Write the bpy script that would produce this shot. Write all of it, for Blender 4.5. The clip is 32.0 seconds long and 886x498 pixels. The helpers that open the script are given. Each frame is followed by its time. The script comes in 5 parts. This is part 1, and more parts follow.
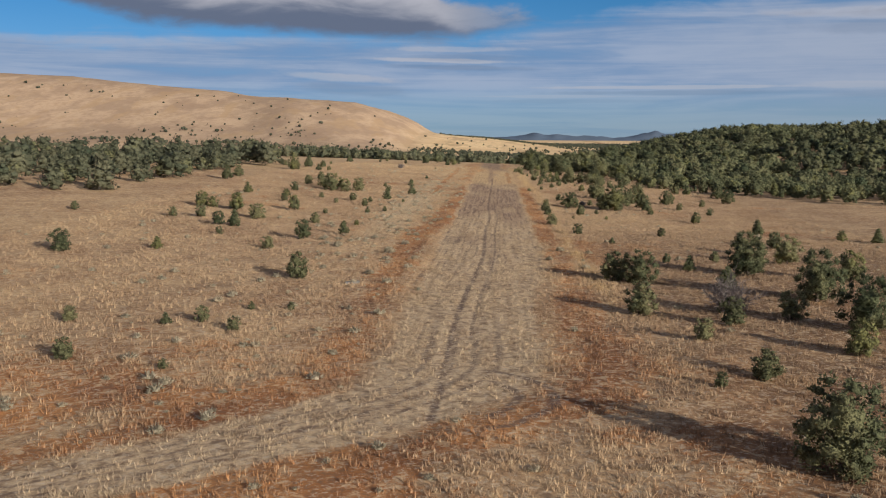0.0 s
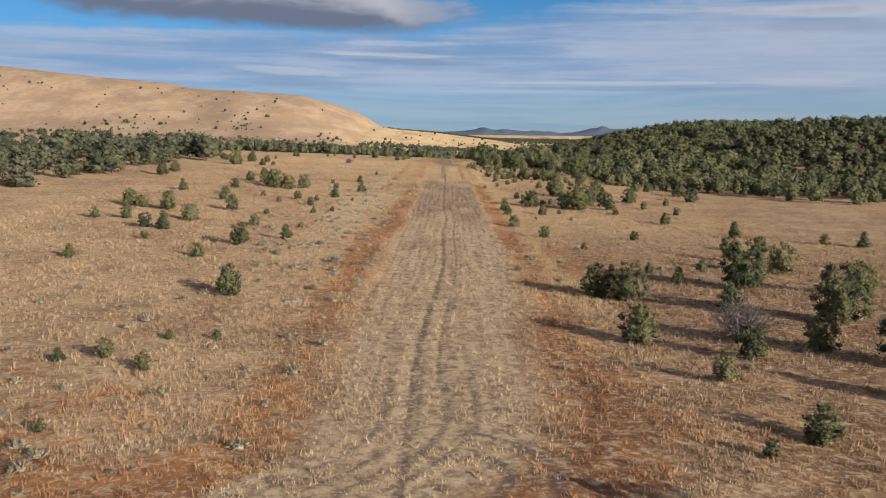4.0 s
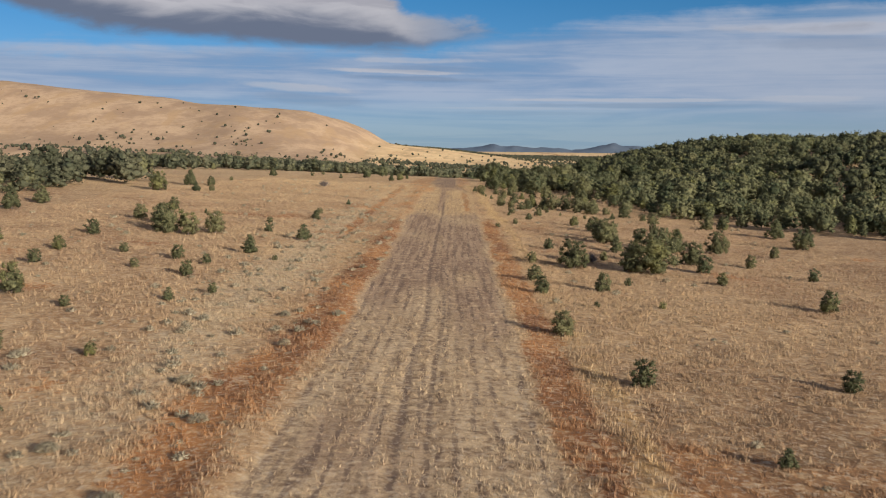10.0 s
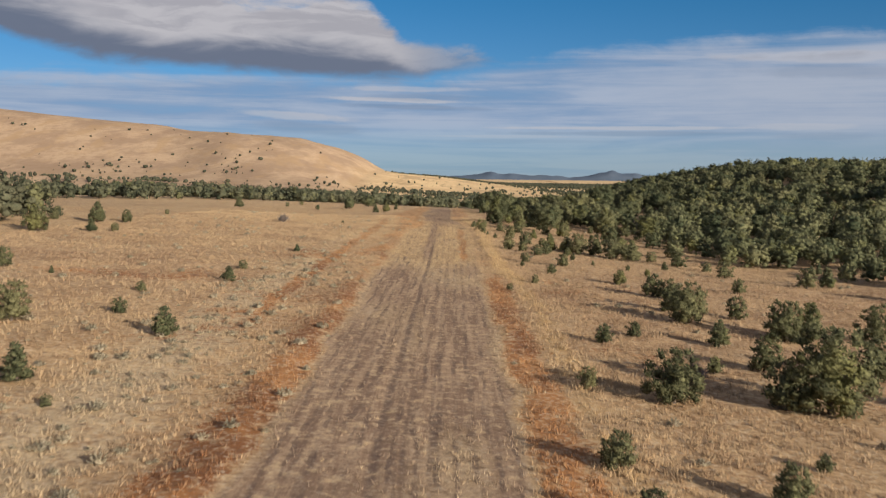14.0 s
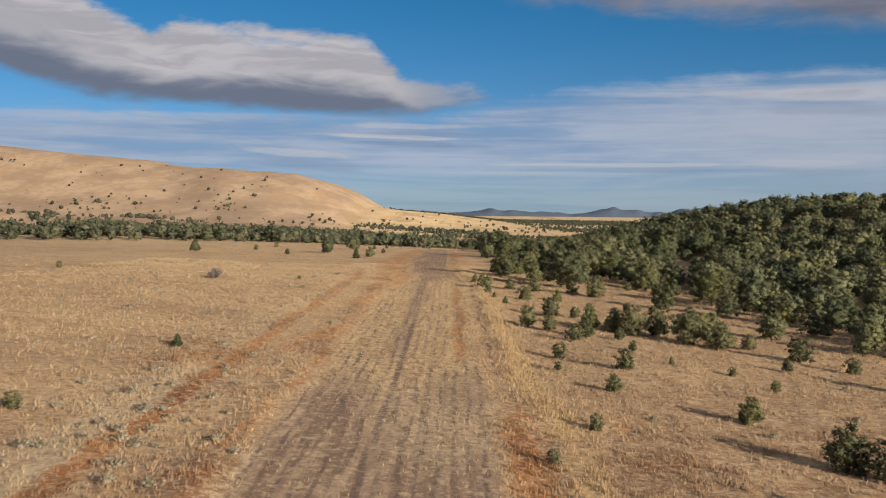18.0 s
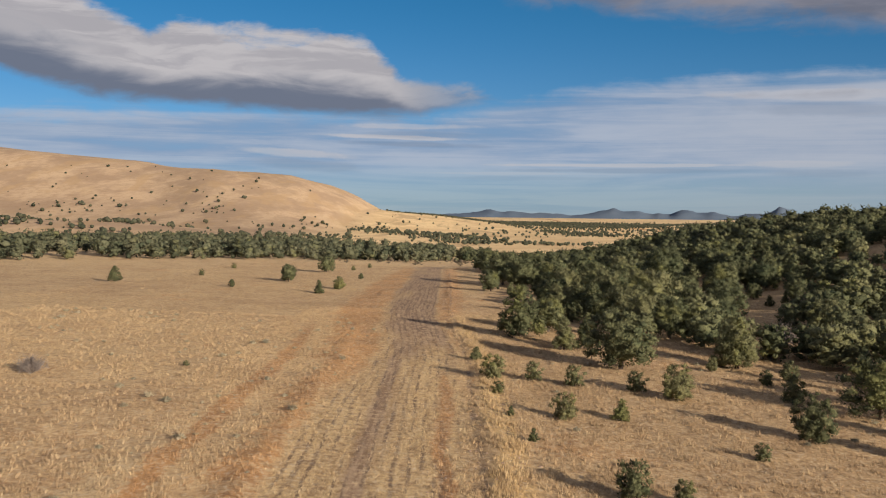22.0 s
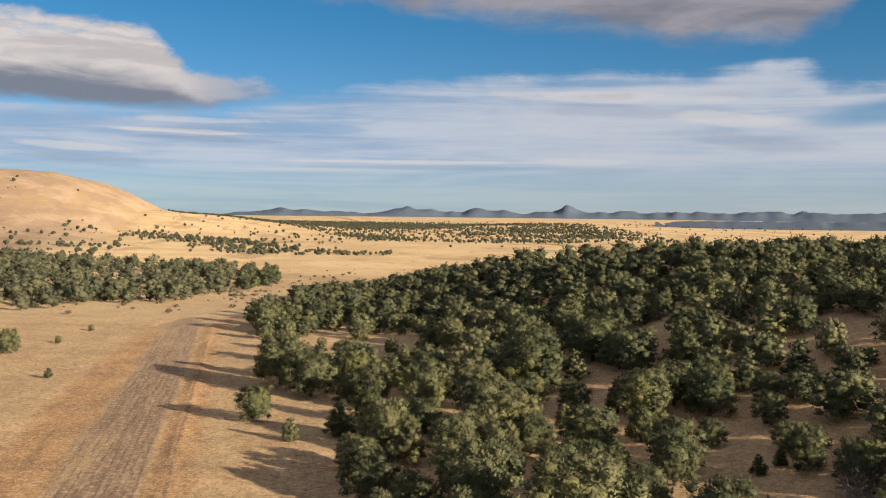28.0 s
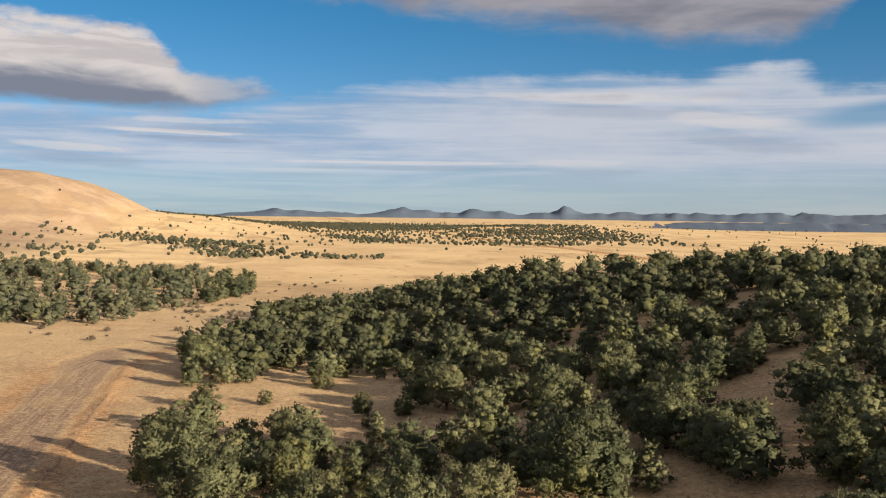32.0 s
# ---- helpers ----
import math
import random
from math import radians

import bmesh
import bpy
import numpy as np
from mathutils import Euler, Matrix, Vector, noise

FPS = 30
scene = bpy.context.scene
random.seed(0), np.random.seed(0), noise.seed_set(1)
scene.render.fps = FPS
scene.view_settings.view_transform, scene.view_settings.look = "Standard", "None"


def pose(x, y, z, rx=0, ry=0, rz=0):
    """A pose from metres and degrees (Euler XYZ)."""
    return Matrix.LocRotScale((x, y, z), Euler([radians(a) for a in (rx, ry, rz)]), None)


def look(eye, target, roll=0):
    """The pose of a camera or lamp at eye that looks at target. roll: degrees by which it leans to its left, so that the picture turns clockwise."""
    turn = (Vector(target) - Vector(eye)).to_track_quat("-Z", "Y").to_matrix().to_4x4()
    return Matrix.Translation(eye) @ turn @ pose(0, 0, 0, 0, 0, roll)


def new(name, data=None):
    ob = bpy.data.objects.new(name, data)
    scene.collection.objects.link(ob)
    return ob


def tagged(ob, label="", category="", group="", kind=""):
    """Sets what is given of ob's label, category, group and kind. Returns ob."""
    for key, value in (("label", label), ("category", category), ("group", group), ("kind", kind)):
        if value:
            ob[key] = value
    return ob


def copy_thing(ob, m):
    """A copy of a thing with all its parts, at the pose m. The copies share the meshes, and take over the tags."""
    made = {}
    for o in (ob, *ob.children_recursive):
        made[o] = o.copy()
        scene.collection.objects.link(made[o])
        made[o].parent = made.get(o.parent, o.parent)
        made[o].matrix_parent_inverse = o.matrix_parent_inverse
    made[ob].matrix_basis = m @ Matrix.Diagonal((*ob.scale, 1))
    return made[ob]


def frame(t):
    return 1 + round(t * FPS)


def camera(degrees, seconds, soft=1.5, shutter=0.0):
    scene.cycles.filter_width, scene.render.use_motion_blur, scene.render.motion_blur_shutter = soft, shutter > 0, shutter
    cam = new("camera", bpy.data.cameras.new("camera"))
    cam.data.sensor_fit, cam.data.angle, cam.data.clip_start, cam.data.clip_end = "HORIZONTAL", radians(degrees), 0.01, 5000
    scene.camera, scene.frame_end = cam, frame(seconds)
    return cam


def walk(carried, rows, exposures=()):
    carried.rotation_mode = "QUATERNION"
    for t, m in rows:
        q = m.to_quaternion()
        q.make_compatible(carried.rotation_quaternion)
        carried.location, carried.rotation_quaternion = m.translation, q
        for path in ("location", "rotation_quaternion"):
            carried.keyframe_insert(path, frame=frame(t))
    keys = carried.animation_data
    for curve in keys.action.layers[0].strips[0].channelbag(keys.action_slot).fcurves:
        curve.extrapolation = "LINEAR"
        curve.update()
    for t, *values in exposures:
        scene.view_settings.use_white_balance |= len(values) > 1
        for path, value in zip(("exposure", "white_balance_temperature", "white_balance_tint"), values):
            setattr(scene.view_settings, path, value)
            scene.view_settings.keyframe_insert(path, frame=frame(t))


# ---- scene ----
cam = camera(48.36, 32.0, 1.1, 0.28)
PATH = [
    (0.0, pose(0.76, -24.13, 12.09, 83.55, -0.25, 3.06)),
    (0.5, pose(0.47, -23.36, 12.12, 83.54, -0.31, 2.21)),
    (1.0, pose(0.21, -22.60, 12.09, 83.51, -0.38, 1.98)),
    (1.5, pose(-0.00, -21.76, 12.09, 83.47, -0.43, 0.98)),
    (2.0, pose(-0.20, -20.82, 12.14, 83.44, -0.47, 0.17)),
    (2.5, pose(-0.35, -19.75, 12.13, 83.43, -0.50, 0.07)),
    (3.0, pose(-0.39, -18.40, 12.12, 83.37, -0.53, 0.07)),
    (3.5, pose(-0.41, -16.34, 12.07, 83.25, -0.54, 0.07)),
    (5.5, pose(0.00, -0.00, 12.00, 83.37, -0.61, 0.25)),
    (6.0, pose(0.18, 5.06, 11.95, 83.92, -0.65, 0.34)),
    (6.5, pose(0.37, 10.37, 11.97, 84.12, -0.65, 0.40)),
    (7.0, pose(0.53, 15.79, 12.05, 84.20, -0.63, 0.45)),
    (7.5, pose(0.69, 21.11, 12.09, 84.23, -0.59, 0.50)),
    (8.0, pose(0.89, 26.40, 12.04, 84.27, -0.59, 0.54)),
    (8.5, pose(1.06, 31.81, 11.97, 84.23, -0.62, 0.54)),
    (9.0, pose(1.21, 37.35, 11.87, 84.19, -0.65, 0.57)),
    (9.5, pose(1.37, 42.99, 11.75, 84.22, -0.67, 0.57)),
    (10.0, pose(1.56, 48.80, 11.69, 84.20, -0.66, 0.60)),
    (10.5, pose(1.69, 54.67, 11.67, 84.18, -0.67, 0.58)),
    (11.0, pose(1.79, 60.45, 11.64, 84.23, -0.67, 0.56)),
    (11.5, pose(1.88, 66.39, 11.56, 84.26, -0.67, 0.54)),
    (12.0, pose(2.03, 72.31, 11.48, 84.26, -0.65, 0.54)),
    (12.5, pose(2.15, 78.32, 11.43, 84.25, -0.60, 0.52)),
    (13.0, pose(2.19, 84.37, 11.29, 84.29, -0.56, 0.49)),
    (13.5, pose(2.27, 90.34, 11.22, 84.42, -0.58, 0.48)),
    (14.0, pose(2.36, 96.29, 11.23, 85.81, -0.58, 0.46)),
    (14.5, pose(2.46, 102.18, 11.26, 87.99, -0.57, 0.46)),
    (15.0, pose(2.57, 108.01, 11.30, 88.21, -0.55, 0.44)),
    (15.5, pose(2.74, 113.74, 11.35, 88.23, -0.52, 0.45)),
    (17.5, pose(3.18, 137.57, 11.71, 87.96, -0.56, 0.45)),
    (18.0, pose(3.32, 144.02, 11.72, 87.92, -0.56, 0.47)),
    (18.5, pose(3.38, 150.63, 11.79, 87.88, -0.59, 0.46)),
    (19.0, pose(3.43, 157.40, 11.98, 87.88, -0.61, 0.43)),
    (19.5, pose(3.54, 164.22, 12.20, 87.92, -0.61, 0.39)),
    (20.0, pose(3.68, 170.93, 12.50, 87.91, -0.59, 0.41)),
    (20.5, pose(3.85, 177.77, 13.04, 87.97, -0.56, 0.41)),
    (21.0, pose(4.00, 184.67, 13.78, 87.99, -0.57, 0.40)),
    (21.5, pose(4.16, 191.65, 14.63, 87.97, -0.59, 0.38)),
    (22.0, pose(4.35, 198.73, 15.48, 87.94, -0.62, 0.38)),
    (22.5, pose(4.51, 205.71, 16.26, 87.97, -0.64, 0.36)),
    (23.0, pose(4.67, 212.72, 17.00, 87.99, -0.63, 0.31)),
    (23.5, pose(4.88, 219.65, 17.77, 88.03, -0.65, -2.28)),
    (24.0, pose(5.02, 226.56, 18.60, 88.00, -0.69, -4.62)),
    (24.5, pose(5.27, 233.38, 19.43, 87.98, -0.73, -5.32)),
    (25.0, pose(5.68, 240.10, 20.25, 88.01, -0.72, -6.07)),
    (25.5, pose(6.19, 246.75, 21.07, 88.01, -0.73, -7.32)),
    (26.0, pose(6.80, 253.34, 21.82, 87.96, -0.74, -8.88)),
    (26.5, pose(7.53, 259.86, 22.58, 87.93, -0.78, -10.27)),
    (28.5, pose(12.21, 285.26, 24.57, 87.83, -0.58, -11.62)),
    (29.0, pose(13.56, 291.89, 24.60, 87.82, -0.61, -11.66)),
    (29.5, pose(14.98, 298.50, 24.62, 87.78, -0.64, -11.68)),
    (30.0, pose(16.45, 305.06, 24.62, 87.82, -0.65, -11.73)),
    (30.5, pose(17.91, 311.56, 24.59, 87.83, -0.64, -11.78)),
    (31.0, pose(19.33, 317.95, 24.55, 87.83, -0.63, -11.85)),
    (31.5, pose(20.69, 324.33, 24.55, 87.77, -0.61, -11.82)),
    (32.0, pose(22.04, 330.68, 24.60, 87.88, -0.63, -11.80)),
]
walk(cam, PATH, [
    (0.0, 0.34, 5950, 10), (1.0, 0.50, 5980, 10), (3.5, 0.58, 6050, 10), (6.0, 0.53, 6120, 10), (12.0, 0.46, 6220, 10), (15.0, 0.50, 6350, 10),
    (21.0, 0.50, 6480, 10), (26.0, 0.78, 6850, 10), (29.0, 0.91, 7000, 10), (32.0, 0.92, 7000, 10),
])

# ---- light, sky, exposure ----
SHADOW = Vector((-0.66, 0.75, 0)).normalized()
SUN_EL = radians(15)
to_sun = Vector((-SHADOW.x * math.cos(SUN_EL), -SHADOW.y * math.cos(SUN_EL), math.sin(SUN_EL)))
sun_data = bpy.data.lights.new("sun", "SUN")
sun_data.energy, sun_data.angle, sun_data.color = 5.0, radians(0.6), (1.0, 0.87, 0.70)
sun = new("sun", sun_data)
sun.matrix_world = look(to_sun * 300, (0, 0, 0))


class Nodes:
    """A short hand for node trees."""

    def __init__(self, tree):
        self.tree, self.links = tree, tree.links
        tree.nodes.clear()

    def add(self, kind):
        return self.tree.nodes.new(kind)

    def put(self, socket, value):
        if isinstance(value, bpy.types.NodeSocket):
            self.links.new(value, socket)
        elif value is not None:
            if socket.type == "RGBA" and len(value) == 3:
                value = (*value, 1)
            socket.default_value = value

    def math(self, op, a, b=None, c=None, clamp=False):
        n = self.add("ShaderNodeMath")
        n.operation, n.use_clamp = op, clamp
        for s, v in zip(n.inputs, (a, b, c)):
            self.put(s, v)
        return n.outputs[0]

    def mul(self, a, b):
        return self.math("MULTIPLY", a, b)

    def plus(self, a, b):
        return self.math("ADD", a, b)

    def ramp(self, value, lo, hi, a=0.0, b=1.0):
        n = self.add("ShaderNodeMapRange")
        n.interpolation_type = "SMOOTHSTEP"
        for s, v in zip(n.inputs, (value, lo, hi, a, b)):
            self.put(s, v)
        return n.outputs[0]

    def mix(self, fac, a, b, blend="MIX"):
        n = self.add("ShaderNodeMix")
        n.data_type, n.blend_type = "RGBA", blend
        self.put(n.inputs[0], fac), self.put(n.inputs[6], a), self.put(n.inputs[7], b)
        return n.outputs[2]

    def noise(self, vec, scale, detail=3.0, rough=0.55, warp=0.0):
        n = self.add("ShaderNodeTexNoise")
        self.put(n.inputs["Vector"], vec)
        n.inputs["Scale"].default_value, n.inputs["Detail"].default_value = scale, detail
        n.inputs["Roughness"].default_value, n.inputs["Distortion"].default_value = rough, warp
        return n.outputs[0]

    def attr(self, name):
        n = self.add("ShaderNodeAttribute")
        n.attribute_name = name
        return n.outputs["Fac"]

    def stretch(self, vec, x, y, z):
        n = self.add("ShaderNodeMapping")
        self.put(n.inputs["Vector"], vec)
        n.inputs["Scale"].default_value = (x, y, z)
        return n.outputs[0]

    def join(self, x, y, z=0.0):
        n = self.add("ShaderNodeCombineXYZ")
        for s, v in zip(n.inputs, (x, y, z)):
            self.put(s, v)
        return n.outputs[0]

    def bump(self, height, strength, distance):
        n = self.add("ShaderNodeBump")
        n.inputs["Strength"].default_value, n.inputs["Distance"].default_value = strength, distance
        self.put(n.inputs["Height"], height)
        return n.outputs[0]

    def surface(self, color, rough=0.9, normal=None, spec=0.2, translucent=0.0):
        n = self.add("ShaderNodeBsdfPrincipled")
        self.put(n.inputs["Base Color"], color), self.put(n.inputs["Roughness"], rough)
        n.inputs["Specular IOR Level"].default_value = spec
        if normal is not None:
            self.put(n.inputs["Normal"], normal)
        shader = n.outputs[0]
        if translucent:
            t = self.add("ShaderNodeBsdfTranslucent")
            self.put(t.inputs["Color"], color)
            m = self.add("ShaderNodeMixShader")
            m.inputs[0].default_value = translucent
            self.links.new(shader, m.inputs[1]), self.links.new(t.outputs[0], m.inputs[2])
            shader = m.outputs[0]
        out = self.add("ShaderNodeOutputMaterial")
        self.links.new(shader, out.inputs[0])


def build_sky():
    world = bpy.data.worlds.new("sky")
    scene.world = world
    world.use_nodes = True
    n = Nodes(world.node_tree)
    sky = n.add("ShaderNodeTexSky")
    sky.sky_type, sky.sun_disc = "NISHITA", False
    sky.sun_elevation, sky.sun_rotation = SUN_EL, math.atan2(to_sun.x, to_sun.y)
    sky.air_density, sky.dust_density, sky.ozone_density, sky.altitude = 1.0, 0.4, 2.5, 1900
    way = n.add("ShaderNodeTexCoord").outputs["Generated"]
    part = n.add("ShaderNodeSeparateXYZ")
    n.put(part.inputs[0], way)
    az = n.mul(n.math("ARCTAN2", part.outputs[0], part.outputs[1]), 57.2958)
    el = n.mul(n.math("ARCSINE", part.outputs[2]), 57.2958)
    # flat streaks: noise drawn out along the horizon
    soft = n.noise(n.join(n.mul(az, 0.10), n.mul(el, 0.55), 3.1), 1.0, 6.0, 0.58, 0.3)
    puff = n.noise(n.join(n.mul(az, 0.30), n.mul(el, 0.75), 7.7), 1.0, 8.0, 0.60, 0.25)
    lump = n.noise(n.join(n.mul(az, 0.16), n.mul(el, 0.62), 12.3), 1.0, 6.0, 0.55, 0.5)
    thin = n.noise(n.join(n.mul(az, 0.055), n.mul(el, 1.25), 1.3), 1.0, 6.0, 0.6, 0.6)
    ragged = n.math("SUBTRACT", puff, 0.5)

    def blob(a, e, ra, re, tilt=0.0):
        da = n.math("SUBTRACT", az, a)
        de = n.math("SUBTRACT", n.math("SUBTRACT", el, e), n.mul(da, tilt))
        qa, qe = n.mul(da, 1 / ra), n.mul(de, 1 / re)
        d = n.math("SQRT", n.plus(n.mul(qa, qa), n.mul(qe, qe)))
        return n.math("SUBTRACT", 1.0, d)

    def edge(points):
        """An outline: the height in degrees over the azimuth, straight between its points."""
        lo, hi = points[0][0], points[-1][0]
        ramp = n.add("ShaderNodeValToRGB")
        stops = ramp.color_ramp.elements
        while len(stops) < len(points):
            stops.new(0.5)
        for stop, (a, e) in zip(stops, points):
            stop.position, stop.color = (a - lo) / (hi - lo), (e / 20, e / 20, e / 20, 1)
        n.put(ramp.inputs[0], n.math("DIVIDE", n.math("SUBTRACT", az, lo), hi - lo))
        return n.mul(ramp.outputs[0], 20.0)

    # the heaped cloud: lit folds above a flat grey base, and its ragged tail
    crest = edge(((-60, 15), (-24.6, 12.7), (-22.0, 12.0), (-18.9, 10.7), (-17.0, 9.9), (-15.5, 10.4), (-11.4, 10.1), (-7.7, 10.0), (-5.1, 9.7), (-3.6, 8.6), (-2.6, 7.5), (-1.5, 7.3), (1.2, 7.2), (2.6, 6.5)))
    foot = edge(((-60, 9.5), (-24.6, 7.4), (-22.4, 6.7), (-19.5, 6.1), (-15.9, 5.95), (-11.4, 5.75), (-6.4, 5.5), (-1.8, 5.45), (0.8, 6.2), (2.6, 6.7)))
    above, below = n.math("SUBTRACT", crest, el), n.math("SUBTRACT", el, foot)
    rim = n.math("MINIMUM", n.plus(above, n.mul(ragged, 2.6)), n.plus(below, n.mul(ragged, 1.3)))
    heap_mask = n.mul(n.ramp(rim, -0.30, 0.55), n.ramp(az, -3.8, 1.8, 1.0, 0.62))
    deck = n.math("DIVIDE", below, n.math("MAXIMUM", n.math("SUBTRACT", crest, foot), 0.6))
    deck = n.plus(deck, n.mul(n.math("SUBTRACT", lump, 0.5), 0.75))
    heap_color = n.mix(n.ramp(deck, 0.18, 0.56), (0.235, 0.275, 0.375), (0.80, 0.77, 0.80))
    fold = n.noise(n.join(n.mul(az, 0.13), n.mul(n.plus(el, n.mul(lump, 1.6)), 1.0), 4.4), 1.0, 5.0, 0.55, 0.3)
    heap_color = n.mix(n.mul(n.ramp(fold, 0.42, 0.58, 0.6, 0.0), n.ramp(deck, 0.3, 0.6)), heap_color, (0.50, 0.49, 0.55))
    heap_color = n.mix(n.ramp(az, -4.5, -1.0, 0.0, 0.8), heap_color, n.mix(n.ramp(puff, 0.4, 0.62), (0.33, 0.36, 0.46), (0.52, 0.52, 0.58)))
    # the grey cloud overhead, lowest to the north-east
    brim = edge(((-6, 17), (1.5, 12.4), (3.5, 12.0), (8.0, 11.3), (10.3, 10.7), (14.0, 10.5), (18.8, 10.2), (22.5, 9.7), (25.0, 9.1), (31.0, 9.0), (33.3, 10.2), (35.5, 12.6), (46, 18)))
    over_mask = n.ramp(n.plus(n.math("SUBTRACT", el, brim), n.mul(ragged, 2.4)), -0.15, 1.5)
    over_color = n.mix(n.ramp(n.plus(n.mul(lump, 0.6), n.mul(soft, 0.4)), 0.38, 0.62), (0.235, 0.255, 0.335), (0.40, 0.40, 0.475))
    # the streaky layer low in the sky
    top = edge(((-60, 5.2), (-24, 5.3), (-15, 5.75), (-9, 5.7), (-2, 5.5), (1.8, 6.1), (6.5, 7.0), (9.0, 7.5), (15.5, 7.8), (22.0, 7.7), (26.0, 7.6), (28.5, 8.2), (31.0, 8.2), (33, 7.1), (38, 7.0), (60, 9)))
    veil = n.plus(n.math("SUBTRACT", top, el), n.mul(n.math("SUBTRACT", n.plus(n.mul(puff, 0.55), n.mul(thin, 0.45)), 0.46), 3.2))
    body = n.ramp(el, 1.6, 3.4, 0.62, 1.0)
    gaps = n.ramp(n.plus(n.mul(soft, 0.45), n.plus(n.mul(thin, 0.35), n.mul(lump, 0.2))), 0.30, 0.50, 0.66, 1.0)
    rift = n.math("MAXIMUM", n.mul(n.ramp(blob(36.5, 5.6, 5.5, 0.75, 0.10), -0.3, 0.6), 0.75), n.mul(n.ramp(blob(20.5, 7.35, 4.5, 0.28, 0.0), -0.3, 0.6), 0.5))
    layer_mask = n.mul(n.mul(n.mul(n.ramp(veil, -0.3, 0.9), gaps), n.mul(body, 0.95)), n.math("SUBTRACT", 1.0, rift))
    tone = n.plus(n.mul(thin, 0.5), n.plus(n.mul(soft, 0.3), n.mul(lump, 0.2)))
    layer_color = n.mix(n.ramp(tone, 0.38, 0.60), (0.33, 0.49, 0.75), (0.61, 0.70, 0.87))
    layer_color = n.mix(n.ramp(el, 3.0, 0.6, 0.0, 0.8), layer_color, n.mix(n.ramp(thin, 0.4, 0.6), (0.33, 0.48, 0.68), (0.48, 0.60, 0.74)))
    layer_color = n.mix(n.ramp(az, 4, 22, 0.0, 0.45), layer_color, (0.68, 0.70, 0.78))
    # thin bright streaks with dusky undersides
    for a, e, ra, re, tilt, bright in ((9.0, 2.85, 9.5, 0.13, 0.0, 0.8), (-3.0, 4.35, 5.5, 0.16, -0.02, 0.9), (-2.5, 5.0, 4.5, 0.2, 0.0, 0.6), (-9.0, 3.4, 4.0, 0.3, -0.06, 0.7), (3.0, 2.35, 7.0, 0.11, 0.0, 0.45), (19.5, 2.9, 3.5, 0.22, 0.0, 0.5), (21.0, 6.6, 8.0, 0.35, -0.03, 0.6), (28.0, 5.2, 5.0, 0.5, -0.10, 0.6)):
        layer_color = n.mix(n.ramp(n.plus(blob(a, e, ra, re, tilt), n.mul(ragged, 1.6)), 0.0, 0.5, 0.0, bright), layer_color, (0.80, 0.79, 0.84))
        layer_color = n.mix(n.ramp(n.plus(blob(a + 1.0, e - 2.4 * re, ra, 1.4 * re, tilt), n.mul(ragged, 1.3)), 0.0, 0.6, 0.0, 0.55 * bright), layer_color, (0.31, 0.39, 0.54))
    # unseen broken cloud overhead, added as fill light for the shadows
    high = n.noise(n.stretch(way, 2.2, 2.2, 2.2), 1.0, 6.0, 0.6, 0.3)
    fill_cloud_mask = n.mul(n.ramp(el, 17, 32), n.ramp(high, 0.46, 0.66, 0.0, 0.4))
    fill_cloud_color = n.mix(n.ramp(high, 0.4, 0.7), (0.30, 0.31, 0.35), (0.52, 0.50, 0.50))
    back = n.add("ShaderNodeBackground")
    tinted = n.mix(1.0, sky.outputs[0], n.mix(n.ramp(el, 0.0, 14.0), (0.64, 0.84, 1.15), (0.22, 0.79, 1.06)), "MULTIPLY")
    n.put(back.inputs[0], tinted)
    back.inputs[1].default_value = 0.050
    shader = back.outputs[0]
    for mask, color in ((layer_mask, layer_color), (over_mask, over_color), (heap_mask, heap_color), (fill_cloud_mask, fill_cloud_color)):
        b = n.add("ShaderNodeBackground")
        n.put(b.inputs[0], color)
        b.inputs[1].default_value = 0.45
        m = n.add("ShaderNodeMixShader")
        n.put(m.inputs[0], mask)
        n.links.new(shader, m.inputs[1]), n.links.new(b.outputs[0], m.inputs[2])
        shader = m.outputs[0]
    out = n.add("ShaderNodeOutputWorld")
    n.links.new(shader, out.inputs[0])


build_sky()


# ---- the lie of the land ----
def ease(a, b, v):
    t = np.clip((v - a) / (b - a), 0, 1)
    return t * t * (3 - 2 * t)


def speckle(ix, iy, seed):
    n = (ix.astype(np.int64) * 374761393 + iy.astype(np.int64) * 668265263 + seed * 974711) & 0x7FFFFFFF
    n = ((n ^ (n >> 13)) * 1274126177) & 0x7FFFFFFF
    return ((n ^ (n >> 16)) & 0xFFFF) / 65535.0


def value_noise(x, y, size, seed=0):
    """Smooth noise of 0 to 1 with cells of that many metres."""
    u, v = np.asarray(x, float) / size, np.asarray(y, float) / size
    i, j = np.floor(u), np.floor(v)
    a, b = u - i, v - j
    a, b = a * a * (3 - 2 * a), b * b * (3 - 2 * b)
    return (speckle(i, j, seed) * (1 - a) + speckle(i + 1, j, seed) * a) * (1 - b) + (speckle(i, j + 1, seed) * (1 - a) + speckle(i + 1, j + 1, seed) * a) * b


